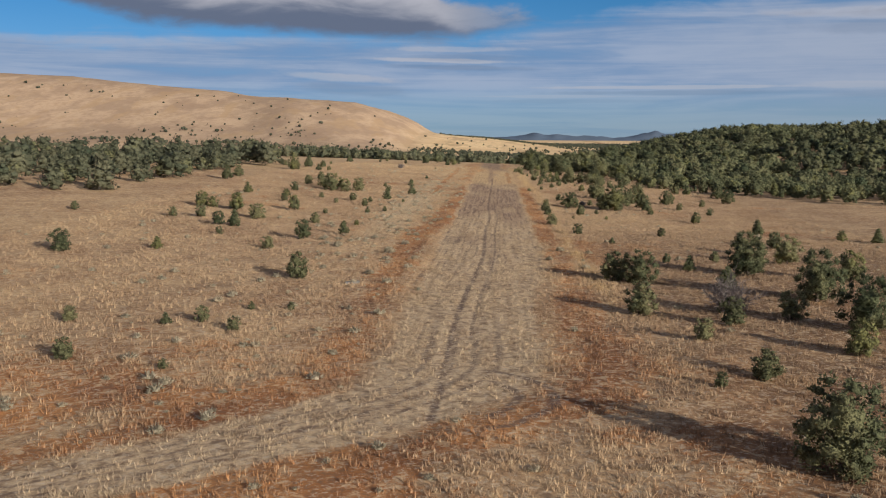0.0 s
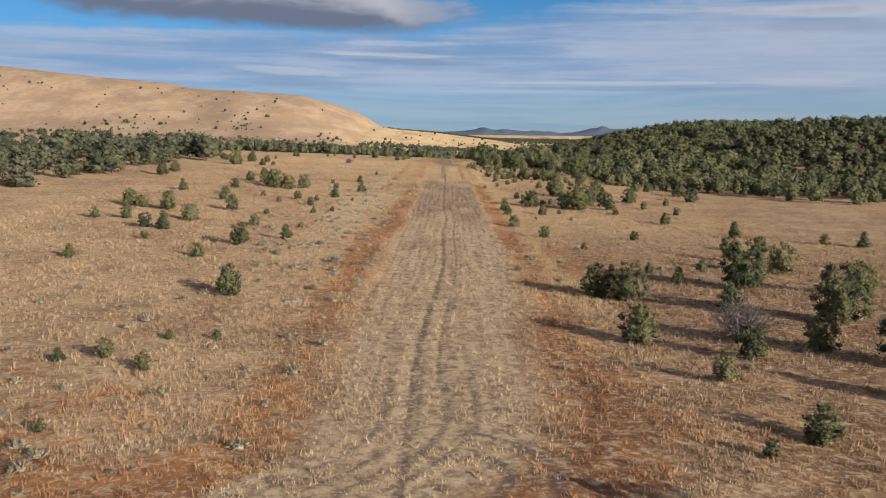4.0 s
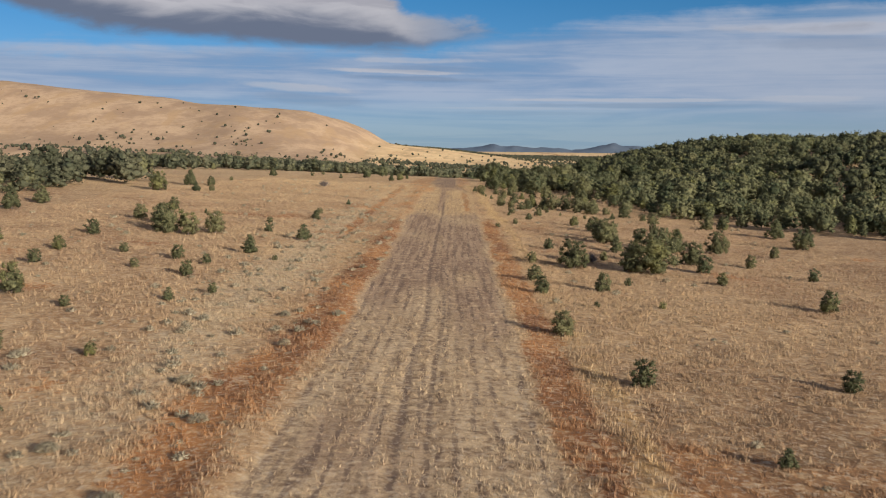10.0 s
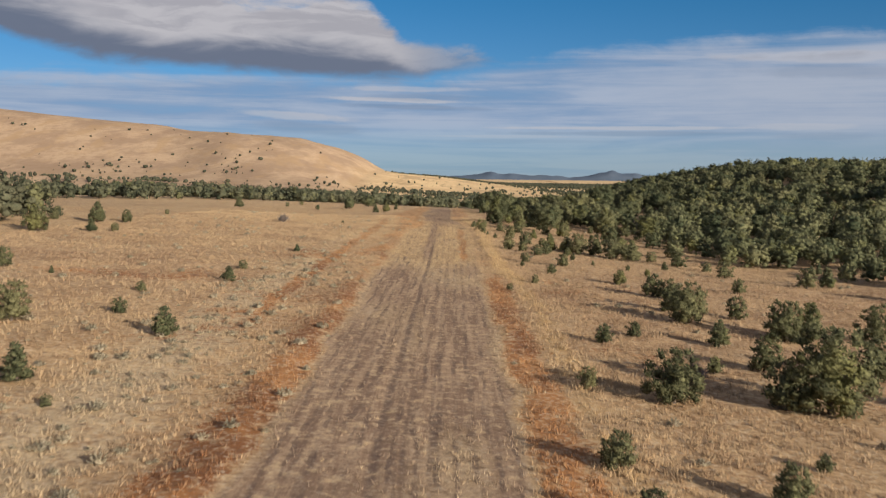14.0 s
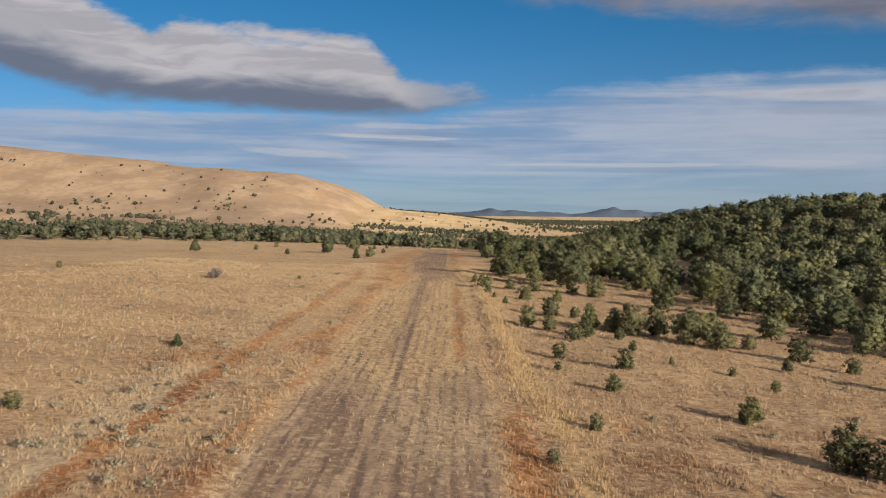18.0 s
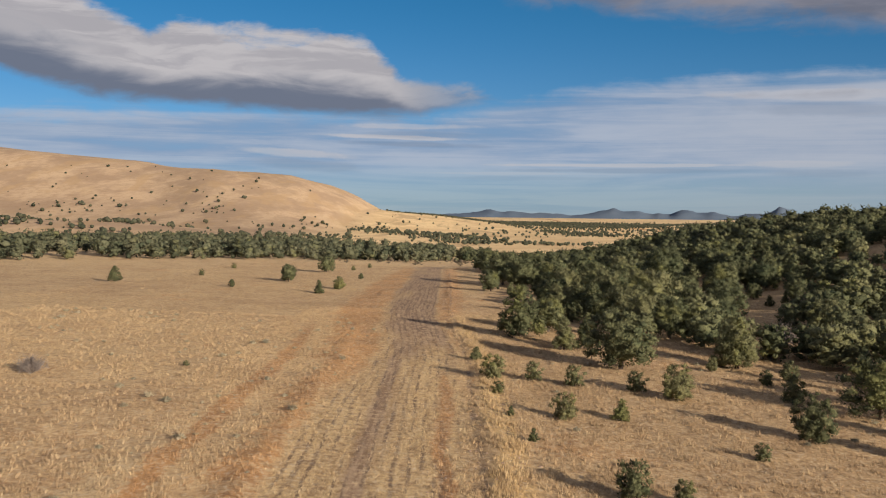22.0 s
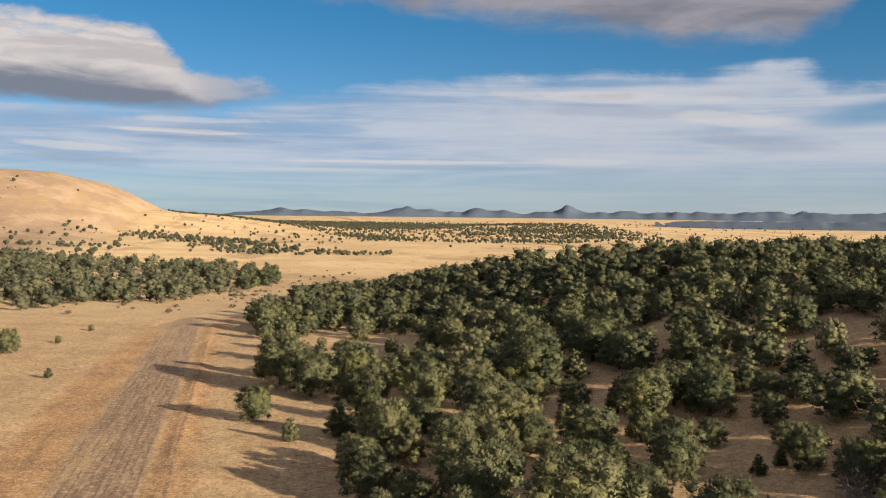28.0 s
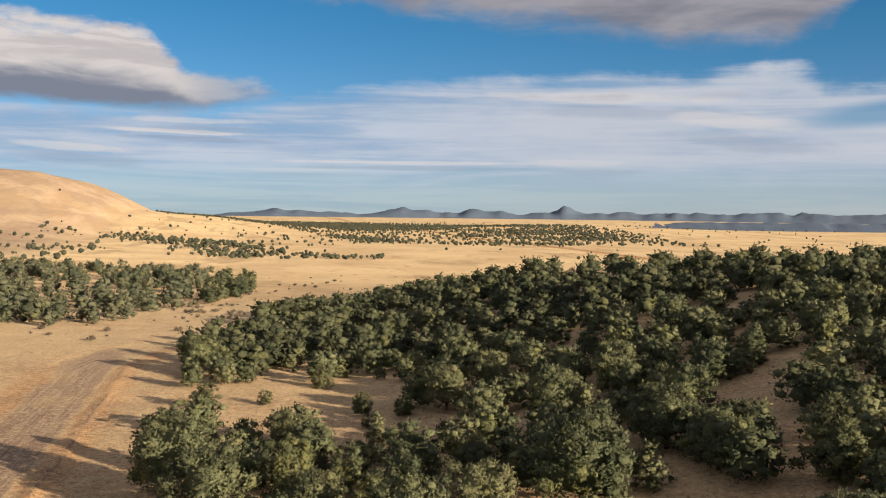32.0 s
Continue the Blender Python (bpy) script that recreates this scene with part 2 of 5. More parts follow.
ALONG = (-300, -60, -20, 30, 60, 100, 140, 200, 280, 340, 390, 440, 500, 700, 900, 1200, 2600, 4200, 6000)
RISE = (1.5, 1.1, 0.9, 0.9, 0.95, 0.9, 0.9, 1.4, 1.4, 1.0, 0.6, -0.6, -1.5, -8, -11.5, -12, -10, 0, 6)
LEAN = (0.02, 0.02, 0.02, 0.015, -0.01, -0.03, -0.05, -0.055, -0.05, -0.03, -0.015, -0.022, -0.03, -0.045, -0.05, -0.03, 0, 0, 0)
CREST_X = (-3900, -2230, -1490, -893, -625, -447, -357, -298, -246, -218, -187, -149, -103)
CREST_Z = (208, 194, 172, 139, 112, 93, 88, 80, 64, 50, 32, 8, 0)
# wheel ruts, and at 7.3 the windrow's shadow painted as a line: off the strip's middle, half width, depth, from and to
# along the strip
RUTS_AND_SHADE = ((-0.55, 0.17, 1.0, 12, 240), (0.55, 0.12, 0.9, 30, 140), (-4.9, 0.13, 0.7, 22, 118), (-2.3, 0.09, 0.5, 25, 75), (-1.6, 0.08, 0.45, 70, 200), (1.5, 0.08, 0.5, 100, 215), (2.6, 0.08, 0.45, 130, 205), (-3.3, 0.09, 0.45, 120, 205), (3.6, 0.14, 0.9, 222, 262), (5.9, 0.2, 1.0, 205, 320), (7.3, 0.2, 1.0, 325, 470), (0.9, 0.10, 0.5, 215, 290), (-1.2, 0.10, 0.5, 330, 560), (1.3, 0.10, 0.5, 330, 560))


def strip_shift(y):
    """How far the strip's middle lies off x = 0, with the bends at its two ends."""
    mid = 0.3 - 3.0 * ease(290, 350, y)
    return mid - 42 * np.clip((24 - y) / 34, 0, 2) ** 1.7 + 40 * np.clip((y - 495) / 95, 0, 3) ** 2


def heights(x, y):
    x, y = np.asarray(x, float), np.asarray(y, float)
    z = np.interp(y, ALONG, RISE) + np.interp(y, ALONG, LEAN) * np.clip(x, np.interp(y, (300, 480), (-70, -120)), 45 - 25 * ease(400, 600, y))
    # wooded hill
    hill = 15.5 * ease(35, 125, x + 0.02 * (y - 480)) * ease(230, 470, y + 0.25 * x) * (1 - ease(540, 800, y))
    z = z + hill * (0.93 + 0.14 * value_noise(x, y, 45, 3))
    # bare hill far off: a low bench before the ridge
    ridge = np.interp(x, CREST_X, CREST_Z)
    up = ease(1150, 2000, y + 0.10 * (x + 300) * (x < -300))
    spur = 0.55 + 0.45 * value_noise(x + 0.5 * y, y * 0.35, 190, 5)
    fold = 14 * (value_noise(x * 1.3 + 0.7 * y, y * 0.2, 120, 6) - 0.5) * up * (1 - up) * 4
    z = z + ((ridge + 8) * up ** 1.15 * (spur * (1 - up) + up) + fold + up * (5.0 * (value_noise(x + 0.4 * y, y * 0.5, 60, 61) - 0.5) + 2.2 * (value_noise(x, y, 26, 62) - 0.5))) * ease(-40, -185, x) * (1 - ease(2250, 3200, y))
    z = z + 17 * ease(930, 1060, y) * (1 - ease(1090, 1330, y)) * ease(-130, -330, x) * (0.75 + 0.4 * value_noise(x, y, 110, 7))
    z = z + 24 * np.exp(-(((x + 80) / 170) ** 2)) * ease(1500, 2100, y) * (1 - ease(2400, 3200, y))
    # far swells of the plain
    far = ease(650, 1100, y)
    z = z + far * (1 - ease(3000, 4200, y)) * 5.0 * (value_noise(x, y, 420, 8) - 0.5)
    z = z + 9.0 * np.exp(-(((x - 700) / 260) ** 2 + ((y - 2300) / 260) ** 2))
    return z


def rut_drift(y):
    return 0.5 * (value_noise(y * 0, y, 23, 13) - 0.5) - 1.5 * (1 - ease(25, 75, y)) + 42 * np.clip((24 - y) / 34, 0, 2) ** 1.7


def relief(x, y):
    """Hummocks, ruts and the low berm by the strip, on top of heights()."""
    u = x - strip_shift(y)
    on = 1 - ease(5.0, 6.2, np.abs(u))
    near = 1 - ease(60, 120, np.abs(x))
    z = near * (1 - 0.8 * on) * (0.16 * (value_noise(x, y, 2.3, 11) - 0.5) + 0.34 * (value_noise(x, y, 9, 12) - 0.5))
    for r, w, deep, y0, y1 in RUTS_AND_SHADE:
        z = z - on * 0.06 * deep * np.exp(-(((u - r - rut_drift(y)) / 0.24) ** 2)) * (0.5 + value_noise(x * 0, y + r * 30, 14, 14)) * ease(y0 - 8, y0, y) * (1 - ease(y1, y1 + 15, y))
    # graded windrows along both sides
    z = z + 0.16 * np.exp(-(((u + 6.4) / 0.9) ** 2)) * ease(30, 60, y) * (1 - ease(300, 330, y))
    z = z + 0.15 * np.exp(-(((u - 7.2) / 0.7) ** 2)) * ease(200, 230, y) * (1 - ease(480, 520, y)) * (0.5 + value_noise(x, y, 5, 15))
    return z


def ground_z(x, y):
    return heights(x, y) + relief(np.asarray(x, float), np.asarray(y, float))


def ground_marks(x, y):
    """What the ground carries at (x, y): distance from the strip's middle, strip, bare gravel, rust-red grass, sagebrush verge."""
    u = x - strip_shift(y)
    wob = 1.6 * (value_noise(x, y, 6, 21) - 0.5) + 0.8 * (value_noise(x, y, 1.7, 22) - 0.5)
    bend = 1 - ease(35, 80, y)
    a = np.abs(u + 0.9 * bend + (0.5 + 0.3 * bend) * wob)
    strip = 1 - ease(4.2 - 1.2 * bend, 6.1 - 0.9 * bend, a)
    bare = np.interp(y, (-30, 10, 60, 95, 122, 150, 200, 225, 280, 310, 345, 505, 535), (0.0, 0.05, 0.12, 0.35, 0.8, 0.9, 0.75, 0.12, 0.22, 0.75, 1.0, 1.0, 0.1))
    gravel = strip * np.clip(bare + 0.9 * (value_noise(x, y * 0.25, 3.0, 23) - 0.5), 0, 1)
    mid_l = np.interp(y, (0, 40, 60, 90, 110, 150, 240, 300), (-7.4, -7.6, -8.2, -8.0, -6.5, -6.0, -5.8, -6.2))
    left = np.exp(-(((u - mid_l + 0.6 * wob) / np.interp(y, (0, 40, 95, 125, 200, 340), (3.4, 2.4, 2.0, 2.1, 1.4, 3.2))) ** 2)) * np.interp(y, (-60, 0, 40, 60, 80, 140, 175, 200, 290, 330, 420, 500), (1.0, 0.9, 0.55, 0.7, 1.0, 1.0, 0.6, 0.4, 0.8, 0.95, 0.95, 0.4))
    line = np.exp(-(((u + 11.2 + 0.4 * wob) / 0.85) ** 2)) * ease(140, 175, y) * (1 - ease(300, 330, y)) * (0.75 + 0.5 * value_noise(x, y, 7, 27))
    left = np.maximum(left, line)
    right = np.exp(-(((u - 6.6 - 0.5 * ease(330, 380, y) + 0.8 * wob) / np.interp(y, (0, 60, 95, 190, 230, 325, 350), (3.8, 2.9, 1.6, 1.4, 0.9, 1.0, 3.2))) ** 2)) * np.interp(y, (-60, 0, 70, 95, 190, 200, 325, 355, 480), (0.9, 0.8, 0.6, 0.95, 0.95, 0.4, 0.5, 0.95, 0.8))
    start = (1 - ease(10, 40, y)) * ease(0.25, 0.6, 0.6 * value_noise(x, y, 8, 24) + 0.4 * value_noise(x, y, 3, 28)) * 0.9 * (1 - strip) * (1 - ease(40, 110, np.abs(x)))
    patch = ease(0.5, 1.0, 0.6 * value_noise(x, y, 13, 25) + 0.4 * value_noise(x, y, 4, 26)) * (0.6 + 0.9 * ease(6, 10, x) * (1 - ease(80, 130, y))) * (1 - ease(150, 260, np.abs(x)))
    rust = np.clip(np.maximum.reduce([left, right, start, patch]) * (1 - 0.9 * strip), 0, 1)
    rust = np.maximum(rust, 0.75 * strip * ease(500, 530, y) + 0.5 * (1 - ease(5, 9, np.abs(u))) * ease(285, 310, y) * (1 - ease(330, 350, y)))
    red = np.exp(-(((u + 4.8 + 0.6 * wob) / np.interp(y, (280, 340), (1.9, 2.7))) ** 2)) * ease(250, 300, y) * (1 - ease(470, 540, y)) * (0.75 + 0.5 * value_noise(x, y * 0.3, 2.5, 29))
    red = np.maximum(red, 1.0 * np.exp(-(((u - 3.8 + 0.4 * wob) / 0.7) ** 2)) * ease(205, 222, y) * (1 - ease(275, 300, y)))
    rust, gravel, strip = np.maximum(rust, 0.95 * red), gravel * (1 - 0.85 * red), strip * (1 - 0.9 * red)
    rust = np.maximum(rust, 0.75 * np.exp(-(((u + 6.8) / 2.4) ** 2)) * ease(190, 215, y) * (1 - ease(300, 340, y)) * ease(0.35, 0.65, value_noise(x, y * 0.5, 3.5, 37)) * (1 - strip))
    sage = np.exp(-(((u + 13) / 4.5) ** 2)) * np.interp(y, (0, 60, 130, 260, 300), (0.3, 0.5, 0.9, 0.6, 0.0))
    track = np.exp(-(((np.abs(x + np.interp(y, (20, 60, 85, 127, 181, 230), (62, 60, 55.6, 50, 53.3, 75)) ) - 0.9) / 0.5) ** 2)) * ease(30, 60, y) * (1 - ease(190, 230, y))
    gravel = np.maximum(gravel, 0.5 * track)
    # tall pale grass on the windrow beside the strip
    crown = np.interp(y, (30, 60, 85, 110, 190, 215, 345), (8.6, 8.5, 8.2, 8.8, 9.0, 7.8, 7.8)) + 0.5 * wob
    gold = np.exp(-(((u - crown) / np.interp(y, (40, 80, 120, 200, 345), (1.3, 1.2, 1.5, 1.3, 1.3))) ** 2)) * np.interp(y, (20, 45, 90, 110, 190, 215, 320, 350), (0.0, 0.55, 0.65, 0.5, 0.6, 1.0, 1.0, 0.0))
    rust = rust * (1 - 0.85 * gold)
    # the used track down the middle where the strip has grown over
    gravel = np.maximum(gravel, 0.85 * np.exp(-(((u + 0.9 + 0.25 * wob) / 0.95) ** 2)) * ease(195, 222, y) * (1 - ease(300, 330, y)))
    return u, strip, gravel, rust, sage, rut_drift(y), gold


MARKS = ("lateral", "strip", "gravel", "rust", "sage", "drift", "gold")


# ---- materials ----
def material(name):
    m = bpy.data.materials.new(name)
    m.use_nodes = True
    return m, Nodes(m.node_tree)


def land_color(n):
    """The colours of dry grass, strip, gravel and rust-red weeds, shared by soil and grass."""
    place = n.add("ShaderNodeNewGeometry").outputs["Position"]
    broad, mid, fine = n.noise(place, 0.012, 4), n.noise(place, 0.11, 4), n.noise(place, 1.1, 5, 0.68)
    half = n.noise(place, 0.45, 4, 0.6)
    c = n.mix(n.ramp(n.plus(n.mul(mid, 0.55), n.mul(half, 0.45)), 0.38, 0.60), (0.29, 0.185, 0.115), (0.47, 0.345, 0.225))
    c = n.mix(n.ramp(broad, 0.4, 0.62, 0.0, 0.55), c, (0.54, 0.405, 0.25))
    c = n.mix(n.ramp(fine, 0.5, 0.7, 0.0, 0.45), c, (0.28, 0.185, 0.12))
    dist = n.add("ShaderNodeSeparateXYZ")
    n.put(dist.inputs[0], place)
    # far plain: pale straw, brightened in colour for sunlight upright grass would catch
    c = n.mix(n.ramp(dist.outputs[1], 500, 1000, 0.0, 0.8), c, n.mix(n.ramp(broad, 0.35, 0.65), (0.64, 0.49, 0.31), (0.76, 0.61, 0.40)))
    slope = n.mul(n.ramp(dist.outputs[1], 850, 1020), n.ramp(dist.outputs[0], -90, -190))
    hill = n.mix(n.ramp(n.noise(n.stretch(place, 1, 0.45, 2), 0.016, 6, 0.65), 0.40, 0.60), (0.285, 0.215, 0.18), (0.42, 0.325, 0.262))
    hill = n.mix(n.ramp(n.noise(place, 0.09, 5, 0.7), 0.47, 0.64, 0.0, 0.45), hill, (0.24, 0.165, 0.12))
    hill = n.mix(n.ramp(n.noise(n.stretch(place, 1, 0.3, 1), 0.035, 4, 0.6), 0.56, 0.66, 0.0, 0.25), hill, (0.48, 0.36, 0.25))
    c = n.mix(n.mul(slope, 0.9), c, n.mix(1.0, hill, (0.96, 0.95, 0.93), "MULTIPLY"))
    gully = n.noise(n.stretch(place, 1, 0.35, 1), 0.02, 6, 0.65, 0.5)
    c = n.mix(n.mul(n.ramp(dist.outputs[1], 560, 700), n.ramp(gully, 0.52, 0.62, 0.0, 0.6)), c, (0.36, 0.26, 0.17))
    scrub = n.noise(place, 0.14, 5, 0.75)
    c = n.mix(n.mul(n.ramp(dist.outputs[1], 560, 700), n.ramp(scrub, 0.57, 0.66, 0.0, 0.45)), c, (0.27, 0.21, 0.14))
    c = n.mix(n.ramp(n.plus(n.attr("sage"), n.mul(n.math("SUBTRACT", fine, 0.5), 1.6)), 0.45, 0.85, 0.0, 0.75), c, (0.50, 0.43, 0.325))
    rust = n.ramp(n.plus(n.attr("rust"), n.plus(n.mul(n.math("SUBTRACT", n.noise(place, 1.9, 5, 0.72), 0.5), 1.8), n.mul(n.math("SUBTRACT", half, 0.5), 1.3))), 0.34, 0.66, 0.0, 0.97)
    c = n.mix(rust, c, n.mix(n.ramp(mid, 0.4, 0.6), (0.235, 0.099, 0.041), (0.42, 0.21, 0.088)))
    streak = n.noise(n.stretch(n.join(n.attr("lateral"), dist.outputs[1]), 1.0, 0.05, 1.0), 1.7, 6, 0.68)
    clump = n.noise(place, 1.5, 5, 0.7)
    lane = n.mix(n.ramp(n.plus(n.mul(streak, 0.42), n.mul(clump, 0.58)), 0.40, 0.58), (0.34, 0.262, 0.188), (0.56, 0.462, 0.345))
    gold = n.mix(n.ramp(n.plus(n.mul(streak, 0.42), n.mul(clump, 0.58)), 0.40, 0.58), (0.33, 0.23, 0.14), (0.58, 0.455, 0.285))
    lane = n.mix(n.ramp(dist.outputs[1], 190, 215), lane, gold)
    c = n.mix(n.ramp(n.plus(n.attr("strip"), n.plus(n.mul(n.math("SUBTRACT", fine, 0.5), 0.9), n.mul(n.math("SUBTRACT", half, 0.5), 1.0))), 0.25, 0.8, 0.0, 0.9), c, lane)
    grit = n.mix(n.ramp(streak, 0.42, 0.60), (0.225, 0.16, 0.13), (0.37, 0.28, 0.218))
    # road gravel farther on: own tone, darkened in colour for tree shade across it
    grit = n.mix(n.ramp(dist.outputs[1], 290, 340, 0.0, 0.7), grit, n.mix(n.ramp(streak, 0.40, 0.60), (0.21, 0.15, 0.12), (0.32, 0.232, 0.182)))
    c = n.mix(n.ramp(n.plus(n.attr("gravel"), n.plus(n.mul(n.math("SUBTRACT", streak, 0.5), 0.7), n.mul(n.math("SUBTRACT", clump, 0.5), 1.3))), 0.40, 0.80, 0.0, 0.95), c, grit)
    # right of the strip: brown weeds, with tree shade painted into their colour
    c = n.mix(n.mul(n.ramp(dist.outputs[0], 6, 14), n.math("MAXIMUM", n.ramp(dist.outputs[1], 65, 120, 0.92, 0.10), n.mul(n.ramp(dist.outputs[1], 200, 250, 0.0, 0.5), n.ramp(dist.outputs[1], 320, 380, 1.0, 0.0)))), c, n.mix(n.ramp(half, 0.35, 0.65), (0.15, 0.088, 0.052), (0.31, 0.205, 0.125)))
    c = n.mix(n.ramp(n.plus(n.attr("gold"), n.mul(n.math("SUBTRACT", half, 0.5), 1.2)), 0.3, 0.8, 0.0, 0.85), c, n.mix(n.ramp(fine, 0.4, 0.6), (0.40, 0.27, 0.125), (0.60, 0.44, 0.23)))
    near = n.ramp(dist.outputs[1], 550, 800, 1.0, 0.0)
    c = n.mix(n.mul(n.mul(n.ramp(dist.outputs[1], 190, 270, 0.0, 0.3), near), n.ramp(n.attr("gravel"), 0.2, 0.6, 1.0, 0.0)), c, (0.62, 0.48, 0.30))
    mottle = n.noise(place, 1.5, 6, 0.74, 0.3)
    c = n.mix(n.mul(n.ramp(mottle, 0.36, 0.485, 0.6, 0.0), near), c, (0.165, 0.115, 0.088))
    c = n.mix(n.mul(n.ramp(mottle, 0.515, 0.61, 0.0, 0.6), near), c, (0.60, 0.48, 0.335))
    c = n.mix(1.0, c, (1.24, 1.155, 0.985), "MULTIPLY")
    return c, place, fine, streak, dist


def make_soil():
    m, n = material("dry_ground")
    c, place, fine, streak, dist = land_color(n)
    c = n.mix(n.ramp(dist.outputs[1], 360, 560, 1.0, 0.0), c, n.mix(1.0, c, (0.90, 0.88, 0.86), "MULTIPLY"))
    rut_and_shade = None
    lat = n.plus(n.math("SUBTRACT", n.attr("lateral"), n.attr("drift")), n.mul(n.math("SUBTRACT", n.noise(place, 0.9, 3), 0.5), 0.35))
    for r, w, deep, y0, y1 in RUTS_AND_SHADE:
        d = n.math("ABSOLUTE", n.math("SUBTRACT", lat, r))
        v = n.mul(n.ramp(d, w * 0.4, w * 1.7, deep, 0.0), n.mul(n.ramp(dist.outputs[1], y0 - 5, y0 + 4), n.ramp(dist.outputs[1], y1 - 5, y1 + 15, 1.0, 0.0)))
        rut_and_shade = v if rut_and_shade is None else n.math("MAXIMUM", rut_and_shade, v)
    round_bend = n.plus(n.attr("lateral"), n.mul(n.math("SUBTRACT", n.noise(place, 0.7, 3), 0.5), 0.5))
    for r in (-3.0, -1.7, -0.5, 0.7):
        v = n.mul(n.ramp(n.math("ABSOLUTE", n.math("SUBTRACT", round_bend, r)), 0.06, 0.3, 0.75, 0.0), n.ramp(dist.outputs[1], 28, 40, 1.0, 0.0))
        rut_and_shade = n.math("MAXIMUM", rut_and_shade, v)
    worn = n.mul(n.mul(rut_and_shade, n.ramp(n.noise(n.stretch(place, 1.6, 0.12, 1), 0.6, 5), 0.34, 0.50, 0.25, 1.0)), n.math("MAXIMUM", n.ramp(n.attr("strip"), 0.05, 0.4), n.mul(n.ramp(dist.outputs[1], 200, 220), 0.8)))
    # fine furrows left by the grader
    wave = n.math("SINE", n.mul(n.plus(lat, n.mul(n.math("SUBTRACT", n.noise(n.stretch(place, 1, 0.15, 1), 0.8, 4), 0.5), 1.1)), 8.4))
    broken = n.ramp(n.noise(n.stretch(place, 1.0, 0.2, 1), 0.9, 5, 0.65), 0.38, 0.58)
    furrow = n.mul(n.mul(n.ramp(wave, 0.1, 0.95), broken), n.mul(n.ramp(n.attr("strip"), 0.4, 0.8), n.mul(n.ramp(dist.outputs[1], 35, 70), n.ramp(dist.outputs[1], 330, 480, 0.95, 0.4))))
    worn = n.math("MAXIMUM", worn, furrow)
    # tyre marks of a turn by the bend
    dx, dy = n.plus(dist.outputs[0], 2.3), n.math("SUBTRACT", dist.outputs[1], 17.6)
    turn = n.plus(n.math("SQRT", n.plus(n.mul(dx, dx), n.mul(dy, dy))), n.mul(n.math("SUBTRACT", n.noise(place, 0.5, 3), 0.5), 0.7))
    for r in (4.05, 5.7):
        v = n.mul(n.ramp(n.math("ABSOLUTE", n.math("SUBTRACT", turn, r)), 0.12, 0.36, 1.0, 0.0), n.ramp(dx, 2.0, 3.2))
        worn = n.math("MAXIMUM", worn, n.mul(v, n.ramp(fine, 0.35, 0.5, 0.3, 1.0)))
    worn = n.mul(worn, n.ramp(n.noise(place, 1.6, 4, 0.7), 0.38, 0.52, 0.2, 1.0))
    # darkens ruts, furrows and tyre marks, and paints the windrow's shadow line
    c = n.mix(n.mul(worn, 0.85), c, (0.14, 0.095, 0.075))
    tuft = n.noise(place, 3.4, 6, 0.74)
    small = n.noise(place, 7.0, 4, 0.7)
    grassy = n.ramp(n.attr("gravel"), 0.3, 0.85, 1.0, 0.45)
    open_air = n.ramp(dist.outputs[1], 600, 900, 1.0, 0.0)
    c = n.mix(n.mul(n.mul(n.ramp(tuft, 0.39, 0.48, 0.45, 0.0), grassy), open_air), c, (0.165, 0.115, 0.085))
    c = n.mix(n.mul(n.mul(n.ramp(tuft, 0.52, 0.61, 0.0, 0.62), grassy), open_air), c, (0.60, 0.49, 0.355))
    c = n.mix(n.mul(n.ramp(small, 0.5, 0.66, 0.0, 0.28), open_air), c, (0.19, 0.135, 0.10))
    lumps = n.mul(n.noise(place, 0.07, 5, 0.7), n.ramp(dist.outputs[1], 700, 1000, 0.0, 22.0))
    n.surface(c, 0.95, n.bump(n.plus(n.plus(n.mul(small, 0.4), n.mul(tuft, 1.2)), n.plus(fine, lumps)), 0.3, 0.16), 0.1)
    return m


def make_grass():
    m, n = material("dry_grass")
    c, place = land_color(n)[:2]
    info = n.add("ShaderNodeNewGeometry")
    r = info.outputs["Random Per Island"]
    c = n.mix(n.ramp(n.attr("rust"), 0.35, 0.8, 0.08, 0.0), c, (0.70, 0.58, 0.42))
    c = n.mix(n.ramp(r, 0.5, 1.0, 0.0, 0.22), c, (0.70, 0.58, 0.42))
    c = n.mix(n.ramp(r, 0.35, 0.05, 0.0, 0.45), c, (0.27, 0.185, 0.12))
    c = n.mix(n.ramp(n.noise(place, 3.4, 6, 0.74), 0.38, 0.47, 0.35, 0.0), c, (0.165, 0.115, 0.085))
    c = n.mix(n.ramp(n.noise(n.stretch(place, 1, 1, 0.25), 22.0, 2), 0.42, 0.6, 0.35, 0.0), c, (0.22, 0.155, 0.11))
    # thin curved blades scatter light much like the turf they stand in
    up = n.add("ShaderNodeVectorMath")
    up.operation = "MULTIPLY_ADD"
    n.put(up.inputs[0], info.outputs["Normal"])
    up.inputs[1].default_value, up.inputs[2].default_value = (0.55, 0.55, 0.55), (0.08, -0.09, 0.62)
    unit = n.add("ShaderNodeVectorMath")
    unit.operation = "NORMALIZE"
    n.put(unit.inputs[0], up.outputs[0])
    n.surface(c, 0.8, unit.outputs[0], 0.1, 0.2)
    return m


